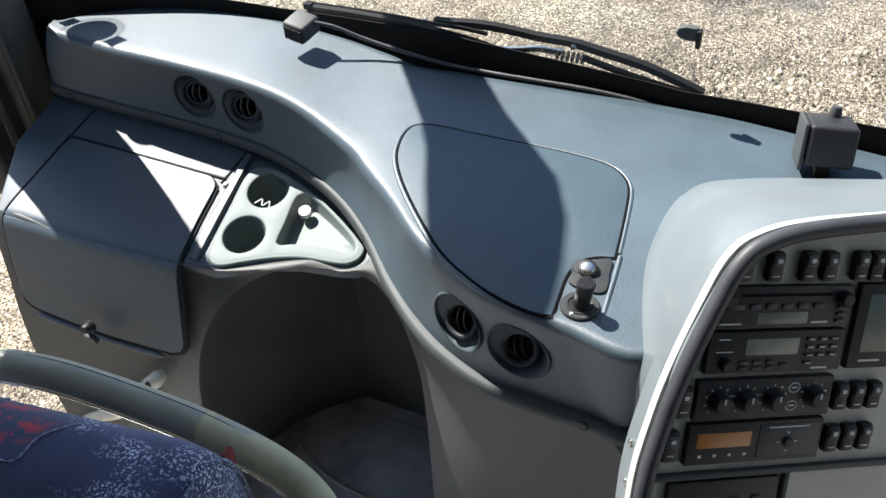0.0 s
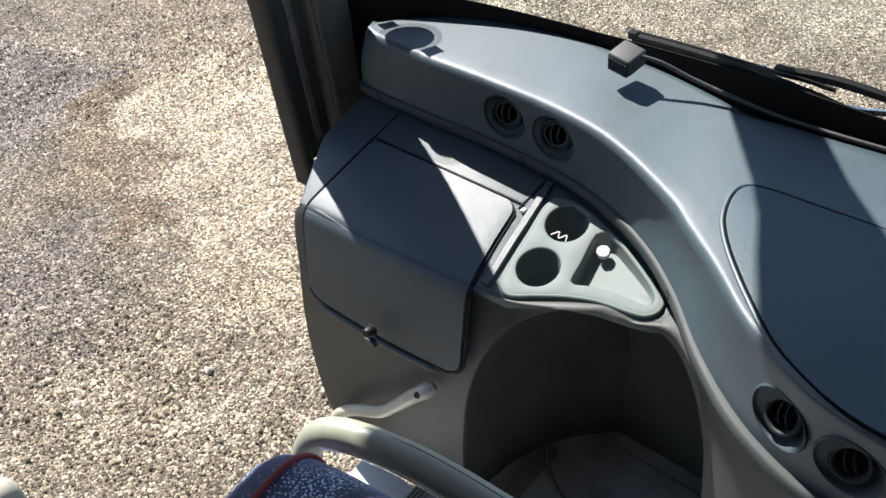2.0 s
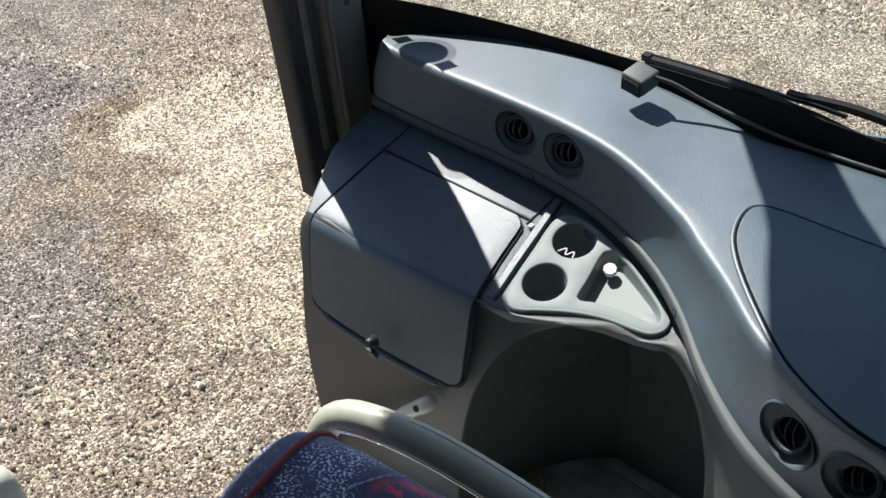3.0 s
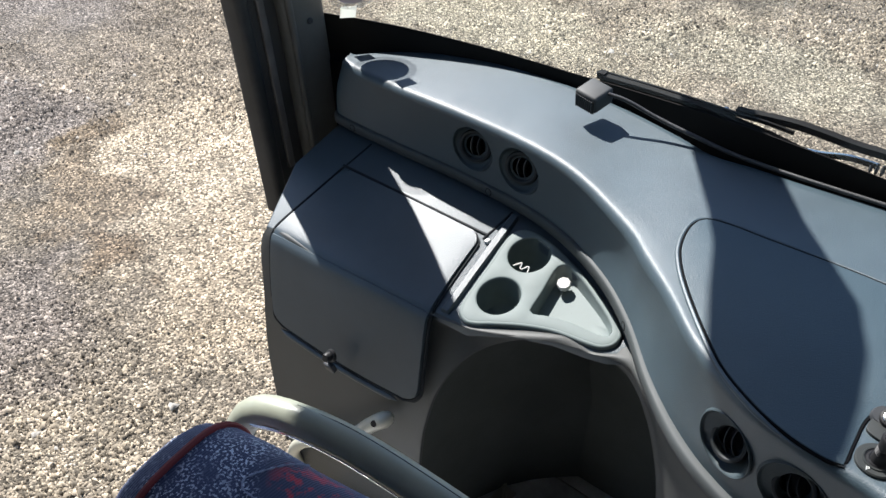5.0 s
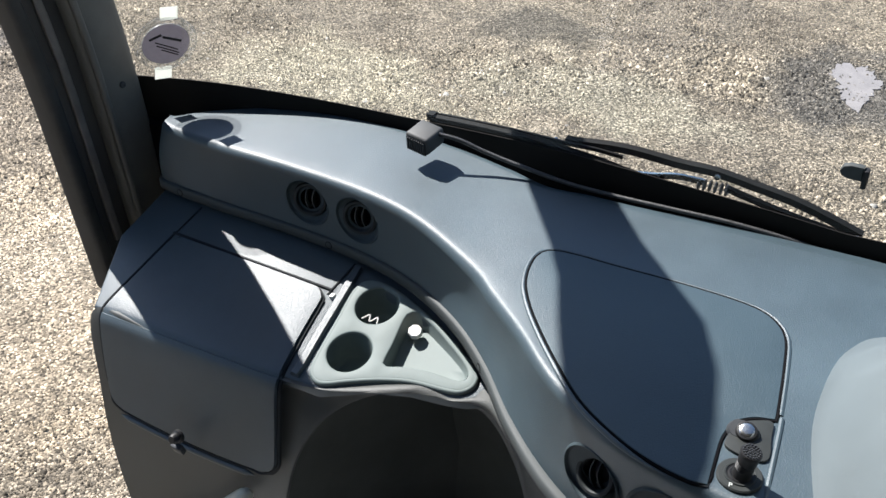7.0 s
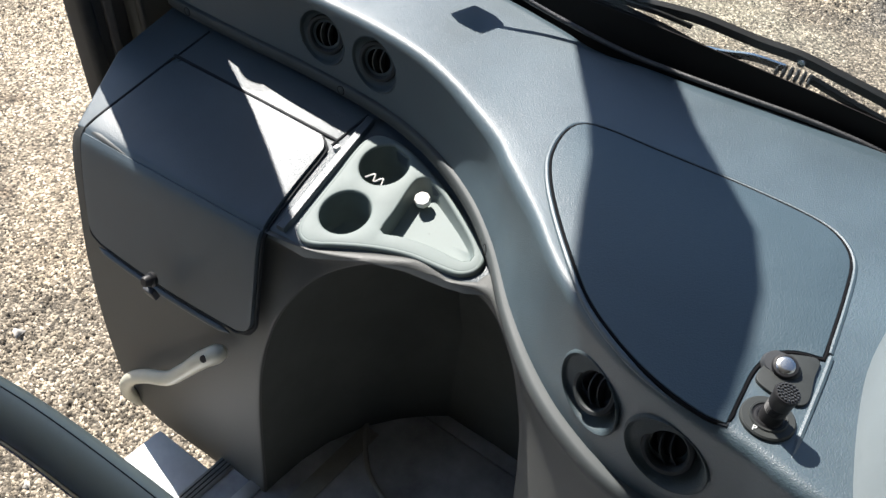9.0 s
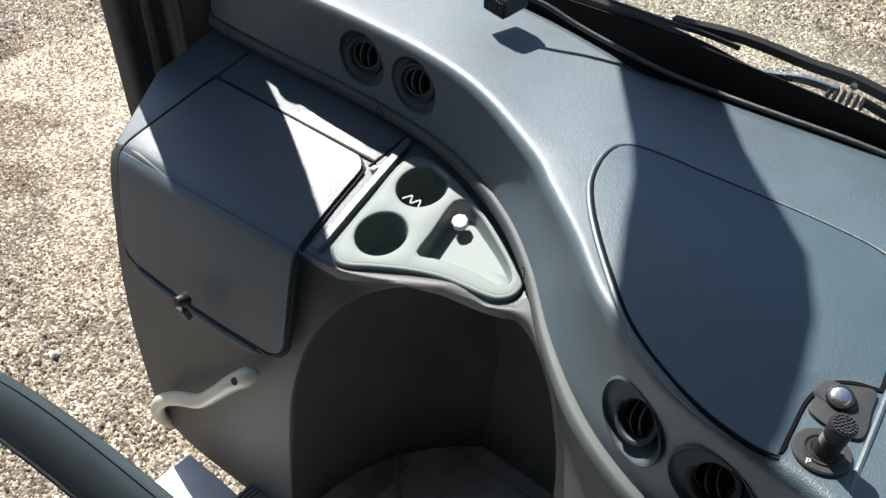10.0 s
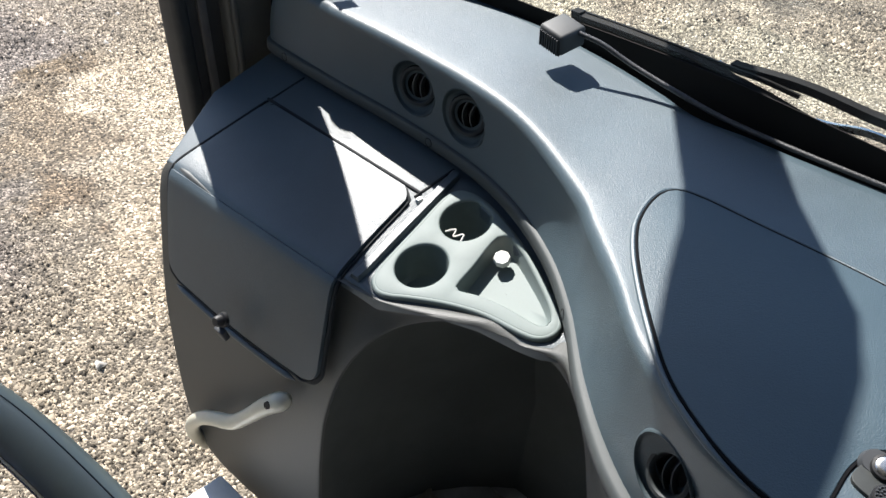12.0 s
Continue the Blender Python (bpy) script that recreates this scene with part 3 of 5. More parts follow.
def vent(o, w, skin_way, turned):
    """A recess sunk into the sloping skin, with a swivelling barrel turned towards the driver."""
    m = axis_frame(o, w, (0, 0, 1))
    k = vent_size(o)
    x, y, z = (m.to_3x3() @ Vector(a) for a in ((1, 0, 0), (0, 1, 0), (0, 0, 1)))

    def ring(r, d, follow):
        """A circle about the barrel's axis; follow lays it on the skin (1) or across the axis (0)."""
        out = []
        for a in np.linspace(0, 2 * math.pi, 56, endpoint=False):
            p = (x * math.cos(a) + y * math.sin(a)) * r * k
            out.append(o + p + z * (d * k - follow * p.dot(skin_way) / z.dot(skin_way)))
        return out

    rows = [(0.0533, -0.0035, 1), (0.0528, 0.0004, 1), (0.0512, 0.0016, 1), (0.0492, 0.0002, 1), (0.0478, -0.0035, 0.95), (0.0462, -0.008, 0.75), (0.0435, -0.013, 0.4), (0.0395, -0.0165, 0.15), (0.033, -0.0175, 0), (0.022, -0.0185, 0)]
    v = part("air_vent", loft([ring(*q) for q in rows], True), SHADED_DISH, dash, "round swivelling air vent in a dished surround", angle=60)
    m = axis_frame(o - w * 0.004, turned, (0, 0, 1)) @ Matrix.Scale(0.91 if o.x < -0.5 else 0.76, 4)
    part("barrel", lathe([(0.0368, -0.021), (0.0368, -0.011), (0.0352, -0.0082), (0.0305, -0.0078), (0.0276, -0.0105), (0.0266, -0.016)], m, 40), VENTRING, v, "dark grey ring")
    # Right vents: lighter duct, darker slats; their shading is put into the colour.
    part("duct", lathe([(0.0266, -0.016), (0.026, -0.050), (0, -0.051)], m, 30), BLACK if o.x < -0.5 else DARKPLASTIC, v, "dark duct")
    if o.x > -0.5:
        m = m @ Matrix.Rotation(radians(20), 4, "Z")
    for a in (-0.0062, 0.0085):
        pts = [m @ Vector((s * 0.0235, a + 0.0060 * (1 - s * s) - 0.003, -0.0135 - 0.005 * s * s)) for s in np.linspace(-1, 1, 11)]
        rg = []
        for p in pts:
            x2, z2 = m.to_3x3() @ Vector((0, 1, 0)), m.to_3x3() @ Vector((0, 0, 1))
            rg.append([p + x2 * 0.0011 + z2 * 0.001, p - x2 * 0.0011 + z2 * 0.001, p - x2 * 0.0011 - z2 * 0.014, p + x2 * 0.0011 - z2 * 0.014])
        part("slat", loft(rg, True, True), SLAT if o.x < -0.5 else DARKPLASTIC, v, "grey slat")


for frame_of_vent in VENT_FRAMES:
    vent(*frame_of_vent)

# compartment lid on top
LID_RUNS = [
    [(0.009, 1.040), (0.003, 1.080), (-0.006, 1.135), (-0.018, 1.192), (-0.035, 1.221), (-0.062, 1.239), (-0.105, 1.246), (-0.18, 1.247), (-0.28, 1.243), (-0.350, 1.241), (-0.386, 1.231), (-0.393, 1.200), (-0.380, 1.150), (-0.355, 1.108), (-0.318, 1.063), (-0.265, 1.008), (-0.21, 0.958), (-0.15, 0.924), (-0.10, 0.906), (-0.055, 0.899), (-0.031, 0.902)],
    [(-0.031, 0.902), (-0.036, 0.945), (-0.039, 0.982), (-0.032, 1.014), (-0.014, 1.032), (0.009, 1.040)],
]
out = [tuple(p) for p in spline(LID_RUNS[0], 100)[:-1]] + [tuple(p) for p in spline(LID_RUNS[1], 24)[:-1]]


def grown(loop, d):
    p = np.array(loop)
    t = np.roll(p, -1, 0) - np.roll(p, 1, 0)
    nrm = np.stack([t[:, 1], -t[:, 0]], 1) / np.linalg.norm(t, axis=1)[:, None]
    area = np.sum(p[:, 0] * np.roll(p[:, 1], -1) - np.roll(p[:, 0], -1) * p[:, 1])
    return [tuple(q) for q in p + nrm * d * (1 if area > 0 else -1)]


part("lid_gap", plate(grown(out, 0.0026), [], lambda x, y: top_z(x) + 0.0006, 0.003, 0), JOINT, dash, "dark joint round the lid")
part("lid_joint", tube([(x, y, top_z(x) - 0.0004) for x, y in grown(out, 0.0017)[::2]], 0.0023, 8, 160, closed=True), GAP, dash, "dark joint round the lid")
part("lid_rim", tube([(x, y, top_z(x) - 0.0020) for x, y in grown(out, 0.0056)[1:97:2]], lambda u: 0.0036 * min(1.0, (1 - u) * 12 + 0.2), 8, 160), DASH, dash)
part("lid", plate(out, [], lambda x, y: top_z(x) + 0.0022, 0.005, 0.0018), LIDSKIN, dash, "rounded triangular compartment lid, blue-grey")

part("lid_rim", tube([(0.0155, 1.046, top_z(0) - 0.0005), (0.019, 1.02, top_z(0) - 0.0005), (0.0235, 0.98, top_z(0) - 0.0005), (0.028, 0.94, top_z(0) - 0.001), (0.032, 0.905, top_z(0) - 0.003)], 0.0036, 8, 40), DASH, dash)

# ---- lower front with the footwell arch ----
ARCH = [(-0.779, 0.955, 0.72), (-0.772, 0.955, 0.90), (-0.764, 0.955, 1.03), (-0.750, 0.958, 1.150), (-0.728, 0.975, 1.255), (-0.698, 1.005, 1.325), (-0.661, 1.040, 1.365), (-0.598, 1.068, 1.402), (-0.530, 1.088, 1.424), (-0.466, 1.100, 1.424), (-0.413, 1.105, 1.401), (-0.366, 1.090, 1.357), (-0.330, 1.068, 1.308), (-0.298, 1.040, 1.235), (-0.262, 0.990, 1.05), (-0.235, 0.950, 0.75)]
HEM = [(-0.93, 0.955, 0.722), (-1.11, 0.955, 0.715), (-1.19, 0.955, 0.79), (-1.212, 0.955, 1.02), (-1.19, 0.955, 1.24), (-1.185, 0.987, 1.405), (-0.98, 0.993, 1.410), (-0.76, 1.008, 1.414), (-0.65, 1.029, 1.420), (-0.545, 1.071, 1.432), (-0.470, 1.086, 1.437), (-0.415, 1.094, 1.455), (-0.335, 1.020, 1.494), (-0.19, 0.920, 1.494), (-0.02, 0.895, 1.492), (0.10, 0.90, 1.40), (0.12, 0.91, 0.75)]
M = 150
arch, hem = keyed(ARCH, M), keyed(HEM, M)
mid = np.array((-0.50, 0.0, 1.0))
rings = []
for k in range(M):
    a, h = arch[k], hem[k]
    gap = np.linalg.norm(a - h)
    c = np.array((mid[0], a[1], min(mid[2], a[2])))
    inw = (c - a) / max(1e-6, np.linalg.norm(c - a))
    over = max(0.0, min(1.0, (a[2] - 1.22) / 0.12))
    straight = (a - h) / max(1e-6, gap)
    level = np.array((0.25 * straight[0], -1.0, -0.10))
    level /= np.linalg.norm(level)
    first = straight * (1 - over) + level * over
    last = straight * (1 - over) + (inw * 0.8 + np.array((0, -0.35, -0.25))) * over
    reach = min(gap, 0.06) * 0.55
    p1, p2 = h + first * reach, a - last * reach
    ring = [h + np.array((0, 0.05, -0.002) if h[0] > -0.44 else (0, 0.012, -0.012)), h]
    for u in (0.08, 0.16, 0.26, 0.38, 0.5, 0.62, 0.74, 0.85, 0.94, 1.0):
        p = h * (1 - u) ** 3 + p1 * 3 * u * (1 - u) ** 2 + p2 * 3 * u * u * (1 - u) + a * u ** 3
        ring.append(p)
    for ang in (0.3, 0.7, 1.1, 1.5):
        ring.append(a + inw * 0.003 * math.sin(ang) + np.array((0, 0.004 * (1 - math.cos(ang)), 0)))
    ring.append(a + inw * 0.003 + np.array((0, 0.006, 0)))
    rings.append(ring)
part("lower_panel", loft(rings), WARM_FASCIA, dash, "grey lower fascia arched over a footwell", angle=70)
rings = []
for d in (0.006, 0.04, 0.08, 0.12, 0.16, 0.19, 0.21, 0.222):
    ring = []
    for k in range(M):
        a = arch[k]
        c = np.array((mid[0], a[1], min(mid[2], a[2])))
        inw = (c - a) / max(1e-6, np.linalg.norm(c - a))
        p = a + inw * (0.003 + 0.16 * (d / 0.222) ** 4)
        p[1] = a[1] + d + (1.335 - 0.222 - a[1]) * (d / 0.222) ** 2
        ring.append(p)
    rings.append(ring)
rings.append([np.array((mid[0], 1.336, min(1.0, p[2]))) * 0.5 + np.array(p) * 0.5 for p in rings[-1]])
rings.append([(mid[0], 1.337, min(1.0, p[2])) for p in rings[-2]])
part("footwell", loft(rings), WELL, dash, "dark felt-lined footwell")

# shelf round the glove box
TRAY = [(-0.738, 1.205), (-0.730, 1.13), (-0.720, 1.052), (-0.709, 1.026), (-0.684, 1.020), (-0.646, 1.040), (-0.598, 1.064), (-0.545, 1.082), (-0.483, 1.091), (-0.459, 1.100), (-0.449, 1.120), (-0.462, 1.141), (-0.520, 1.174), (-0.586, 1.202), (-0.666, 1.227), (-0.718, 1.229)]
shelf = [(-1.187, 0.987), (-1.23, 1.075), (-1.262, 1.14), (-1.26, 1.285), (-0.62, 1.262), (-0.50, 1.19), (-0.412, 1.138), (-0.425, 1.104), (-0.45, 1.090), (-0.483, 1.082), (-0.545, 1.073), (-0.602, 1.055), (-0.65, 1.031), (-0.686, 1.012), (-0.73, 1.010), (-0.76, 1.008), (-0.98, 0.993)]
part("shelf", plate([tuple(p) for p in shelf], [grown([tuple(p) for p in spline(TRAY, 60, True)], -0.006)], shelf_z, 0.02, 0.004), PANEL, dash, "grey shelf behind the glove box lid")
side = [(-1.187, 0.987), (-1.23, 1.075), (-1.262, 1.14), (-1.26, 1.285)]
part("side_cheek", loft([[(x, y, shelf_z(x, y) - 0.006) for x, y in side], [(x - 0.004, y, 1.2) for x, y in side], [(x + 0.02, y, 0.9) for x, y in side], [(x + 0.15, y, 0.75) for x, y in side]]), PANEL, dash, "grey end cheek beside the door")

# glove box lid: a top leaf that bends down into a front leaf
LEFT = [(-1.152, 1.176, 1.4665), (-1.158, 1.08, 1.440), (-1.163, 1.005, 1.4185), (-1.163, 0.985, 1.407), (-1.160, 0.973, 1.385), (-1.160, 0.960, 1.300), (-1.150, 0.945, 1.212)]
RIGHT = [(-0.783, 1.180, 1.468), (-0.772, 1.09, 1.443), (-0.760, 1.020, 1.4235), (-0.757, 1.003, 1.413), (-0.755, 0.990, 1.392), (-0.752, 0.971, 1.310), (-0.750, 0.953, 1.222)]
ROWS = 96
L, R = keyed(LEFT, ROWS), keyed(RIGHT, ROWS)
cols = 30


def leaf(inset, lift):
    """The lid's skin from its hinge edge over the bend to a bowed foot with round corners."""
    rings = []
    for i in range(ROWS):
        t = i / (ROWS - 1)
        d = np.linalg.norm(L[-1] - L[i])
        pad = inset + 0.02 * (max(0, 0.04 - t) / 0.04) ** 2
        if d < 0.030:
            pad += 0.030 - math.sqrt(0.030 ** 2 - (0.030 - d) ** 2)
        g = L[min(i + 1, ROWS - 1)] - L[max(i - 1, 0)]
        nrm = np.array((0, g[2], -g[1])) / np.linalg.norm(g)
        nrm *= 1 if nrm[2] - nrm[1] > 0 else -1
        down = (L[-1] - L[-8]) / np.linalg.norm(L[-1] - L[-8])
        row = []
        for u in np.linspace(pad / 0.39, 1 - pad / 0.39, cols):
            p = np.array(L[i]) + (np.array(R[i]) - np.array(L[i])) * u
            p = p + down * (0.009 * math.sin(math.pi * u) - inset) * max(0.0, (t - 0.72) / 0.28)
            dip = 0.004 * (max(0, 0.02 - u) / 0.02) ** 2 + 0.004 * (max(0, u - 0.98) / 0.02) ** 2
            row.append(p + nrm * (lift + (0.003 if i > ROWS // 2 else 0.0) + 0.002 * math.sin(math.pi * u) - dip))
        rings.append(row)
    return rings


part("glove_lid_gap", loft(leaf(-0.003, 0.0015)), JOINT, dash, "dark joint round the glove box lid")
rg = leaf(0.004, 0.005)
low = leaf(0.003, -0.003)
shell = [[low[i][0]] + list(rg[i]) + [low[i][-1]] for i in range(ROWS)]
shell = [[(low[0] + [low[0][-1]])[min(j, cols - 1)] for j in range(cols + 2)]] + shell + [[low[-1][min(max(j - 1, 0), cols - 1)] for j in range(cols + 2)]]
part("glove_lid", loft(shell), PANEL, dash, "closed grey glove box lid bent over its front edge", angle=55)

# joints sunk round the lid and its ledge
def groove(points, r, count=40):
    return part("joint", tube(points, r, 8, count), JOINT, dash, "dark joint")


ends = lambda a, b: [tuple(np.array(a) + (np.array(b) - np.array(a)) * u) for u in np.linspace(0, 1, 6)]
groove([tuple(p + np.array((-0.002, 0, 0.001))) for p in L[:44:5]] + [tuple(p + np.array((-0.002, -0.001, 0.001))) for p in L[44:88:7]], 0.0024, 70)
rim = leaf(-0.0008, 0.0025)
groove([r[0] for r in rim[:ROWS:4]] + [r[0] for r in rim[-3:]] + rim[-1][1:-1:2] + [r[-1] for r in rim[-1::-4]], 0.0022, 260)
groove(ends((-1.160, 1.184, shelf_z(0, 1.184) + 0.0012), (-0.780, 1.188, shelf_z(0, 1.188) + 0.0012)), 0.0030)
groove(ends((-1.157, 1.176, shelf_z(0, 1.176)), (-1.150, 1.258, shelf_z(0, 1.258))), 0.0020)
groove(ends((-0.783, 1.178, shelf_z(0, 1.178)), (-0.774, 1.255, shelf_z(0, 1.255))), 0.0026)

foot_line = leaf(-0.006, 0.0035)[-1]
part("lid_ledge", tube([tuple(np.array(p) + np.array((0, -0.001, -0.004))) for p in foot_line[0:-1:3]], lambda u: 0.0058 * min(1.0, (1 - u) * 14 + 0.1, u * 14 + 0.1), 10, 80), PANEL, dash, "narrow moulded ledge under the lid")

# ---- cup holder tray ----
BIN = [(-0.608, 1.092), (-0.613, 1.13), (-0.621, 1.175), (-0.620, 1.194), (-0.606, 1.202), (-0.582, 1.195), (-0.506, 1.157), (-0.472, 1.135), (-0.465, 1.120), (-0.478, 1.112), (-0.531, 1.108), (-0.574, 1.099), (-0.597, 1.090)]
tray_z = lambda x, y: shelf_z(x, y) + 0.0075
tray = part("cup_tray", plate([tuple(p) for p in spline(TRAY, 80, True)], [circle(-0.682, 1.187, 0.039, 40), circle(-0.674, 1.088, 0.039, 40), [tuple(p) for p in spline(BIN, 44, True)]], tray_z, 0.007, 0.003), GREYTRAY, dash, "pale green-grey tray with two cup holes and a pocket")
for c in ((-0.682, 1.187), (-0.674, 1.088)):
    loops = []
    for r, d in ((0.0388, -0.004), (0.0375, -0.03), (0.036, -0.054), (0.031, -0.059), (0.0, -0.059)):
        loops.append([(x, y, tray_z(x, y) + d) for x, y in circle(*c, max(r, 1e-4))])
    part("cup_well", loft(loops, True), SHADED_TRAY, tray)
outer = [tuple(p) for p in spline(TRAY, 80, True)]
part("rim", tube([(x, y, tray_z(x, y) - 0.0052) for x, y in grown(outer, -0.0012)[::2]], 0.0052, 10, 120, closed=True), GREYTRAY, tray)
ramp_in = lambda x: 1.05 - 0.55 * min(1.0, max(0.0, (x + 0.625) / 0.15))
binl = spline(BIN, 44, True)
bc = np.mean(binl, axis=0)
loops = []
for s, d in ((0.995, -0.004), (0.965, -0.026), (0.93, -0.031), (0.5, -0.032), (0.01, -0.032)):
    loops.append([(*(bc + (p - bc) * s), tray_z(*(bc + (p - bc) * s)) + d * ramp_in((bc + (p - bc) * s)[0])) for p in binl])
part("pocket", loft(loops, True), GREYTRAY, tray)

# plug in the pocket and a stray wire in a cup well
m = axis_frame((-0.596, 1.174, tray_z(-0.596, 1.174) - 0.012), (0.15, -0.35, 1))
part("plug", lathe([(0, 0.005), (0.011, 0.005), (0.0125, 0.0035), (0.0125, -0.005), (0.006, -0.007), (0.005, -0.022)], m, 8), WHITE, tray, "cream octagonal plug", smooth=False)
wire_z = lambda x, y: tray_z(x, y) - 0.014
part("wire", tube([(-0.70, 1.163, wire_z(-0.70, 1.163)), (-0.688, 1.172, wire_z(-0.69, 1.17) + 0.004), (-0.684, 1.164, wire_z(-0.68, 1.16)), (-0.672, 1.172, wire_z(-0.67, 1.17) + 0.004), (-0.668, 1.163, wire_z(-0.668, 1.163))], 0.0016, 6), WHITE, tray, "bent white wire")
part("hinge_stop", box((-0.771, 1.176, shelf_z(-0.771, 1.176) + 0.002), (0.008, 0.011, 0.008), bevel=0.002), WHITE, dash, "small cream stop")
part("rib", loft([[(x0 + dx, y, shelf_z(0, y) + dz) for dx, dz in ((-0.009, -0.002), (-0.008, 0.006), (-0.006, 0.0085), (0.006, 0.0085), (0.008, 0.006), (0.009, -0.002))] for x0, y in ((-0.762, 1.247), (-0.757, 1.20), (-0.748, 1.11), (-0.739, 1.035), (-0.738, 1.015))], True, True), PANEL, dash, "grained rib beside the tray")

# glove box lock
o = Vector((-0.943, 0.912, 1.258))
m = axis_frame(o, (0, -0.94, 0.3))
lock = part("lock", lathe([(0, 0.016), (0.007, 0.0155), (0.0095, 0.012), (0.010, 0.004), (0.013, 0.002), (0.013, -0.004)], m, 20), BLACK, dash, "black round glove box lock")
part("keeper", box(o + Vector((0.0, -0.004, -0.026)), (0.024, 0.012, 0.022), Matrix.Rotation(0.3, 3, "X"), 0.003), DARKPLASTIC, lock)

# fine print on the dashboard's end
for i, (a, b) in enumerate(((-1.128, -1.090), (-1.130, -1.076), (-1.118, -1.082))):
    y = 1.352 - 0.008 * i
    part("print_line", box(((a + b) / 2, y, top_z((a + b) / 2) + 0.0006), (b - a, 0.0022, 0.0006), Matrix.Rotation(0.25, 3, "Z"), 0), DARKPLASTIC, dash, smooth=False)
part("edge_tab", box((-1.186, 0.985, 1.372), (0.014, 0.008, 0.022), None, 0.002), RAILSLEEVE, dash, "small cream tab at the outer edge")
tagged(dash, kind="")

# ---- parking brake and its lamp ----
brake = thing("parking_brake", "black push-pull parking brake knob in a round plate", "brake control")
o = Vector((-0.003, 0.932, top_z(-0.003) + 0.002))
m = axis_frame(o, (0, 0, 1))
PLATE = mat("olive_grey_plate", (0.026, 0.029, 0.028), 0.55, spots=0.12, spot_scale=40, grain=0.1, spec=0.3)
part("base_plate", lathe([(0, 0.002), (0.0175, 0.002), (0.0185, 0.0045), (0.0205, 0.0048), (0.0215, 0.0030), (0.0285, 0.0030), (0.0302, 0.0012), (0.0302, -0.004)], m @ Matrix.Scale(0.86, 4), 48), PLATE, brake, "olive-grey round plate with a raised inner ring")
part("gaiter", lathe([(0.0180, 0.002), (0.0170, 0.0032), (0.0150, 0.0026), (0.0135, 0.0044), (0.0115, 0.0040)], m @ Matrix.Scale(0.9, 4), 40), BLACK, brake, "black collar round the stem")
k = axis_frame(o + Vector((0.001, 0.0, 0.0)), (0.12, -0.05, 1)) @ Matrix.Diagonal((1.0, 1.0, 0.88, 1))
prof = [(0, 0.004), (0.0112, 0.004), (0.0108, 0.012)]
for i in range(4):
    z = 0.020 + i * 0.0030
    prof += [(0.0109, z), (0.0100, z + 0.0007), (0.0100, z + 0.0015), (0.0109, z + 0.0022)]
prof += [(0.0110, 0.036), (0.0119, 0.046), (0.0124, 0.050), (0.0115, 0.0525), (0.0, 0.0530)]
part("knob", lathe(prof, k, 32), BLACK, brake)
pins = []
for ring, count in ((0.0, 1), (0.0032, 6), (0.0063, 12), (0.0092, 17)):
    for i in range(count):
        a = 2 * math.pi * i / count
        pins.append(lathe([(0.0, 0.0546), (0.0009, 0.0546), (0.0013, 0.0538), (0.0013, 0.0526)], k @ Matrix.Translation((ring * math.cos(a), ring * math.sin(a), 0)), 6))
part("grip_studs", join(*pins), DARKPLASTIC, brake)


def text_part(name, body, m, size, material, parent):
    cu = bpy.data.curves.new(name, "FONT")
    cu.body, cu.size, cu.align_x, cu.align_y, cu.extrude = body, size, "CENTER", "CENTER", 0.0003
    tmp = new(name, cu)
    me = bpy.data.meshes.new_from_object(tmp.evaluated_get(bpy.context.evaluated_depsgraph_get()))
    bpy.data.objects.remove(tmp)
    me.transform(m)
    me.materials.clear()
    me.materials.append(material)
    ob = new(name, me)
    ob.parent = parent
    return ob


text_part("letter", "P", Matrix.Translation(o + Vector((-0.005, -0.0210, 0.0030))) @ Matrix.Rotation(0.2, 4, "Z"), 0.009, PRINT, brake)
lamp = thing("warning_lamp", "small chromed push button on a dark wedge", "button")
o = Vector((-0.015, 0.999, top_z(0) + 0.003))
part("wedge", plate([tuple(p) for p in spline([(-0.030, 0.968), (-0.0325, 0.992), (-0.026, 1.013), (-0.011, 1.026), (0.008, 1.033), (0.013, 1.008), (0.019, 0.972), (0.002, 0.962)], 48, True)], [], lambda x, y: top_z(0) + 0.0035, 0.006, 0.0015), PLATE, lamp, "dark plate filling the lid's notch")
m = axis_frame(o, (0.05, -0.35, 1))
saddle = [m @ Vector((0.0165 * math.cos(a) - (0.007 if math.cos(a) < -0.5 else 0), 0.0150 * math.sin(a), 0)) for a in np.linspace(0, 2 * math.pi, 32, endpoint=False)]
c = sum(saddle, Vector()) / 32
part("saddle", loft([[p + Vector((0, 0, -0.006)) for p in saddle], saddle, [c + (p - c) * 0.86 + Vector((0, 0, 0.0045)) for p in saddle], [c + (p - c) * 0.05 + Vector((0, 0, 0.0048)) for p in saddle]], True), DARKPLASTIC, lamp, "dark grey sloping saddle")
part("collar", lathe([(0.0130, 0.002), (0.0130, 0.0065), (0.0120, 0.009), (0.0098, 0.0095)], m, 28), BLACK, lamp)
part("button", lathe([(0, 0.0108), (0.005, 0.0107), (0.0080, 0.0102), (0.0096, 0.009), (0.0096, 0.005)], m, 28), STEEL, lamp, "polished metal cap")

# ---- gooseneck microphone on the dashboard ----
mic = thing("gooseneck_microphone", "grey square microphone head on a black braided gooseneck", "microphone")
turn = Matrix.Rotation(radians(-8), 3, "Z") @ Matrix.Rotation(radians(8), 3, "X") @ Matrix.Rotation(radians(4), 3, "Y")
c = Vector((-0.701, 1.389, 1.704))
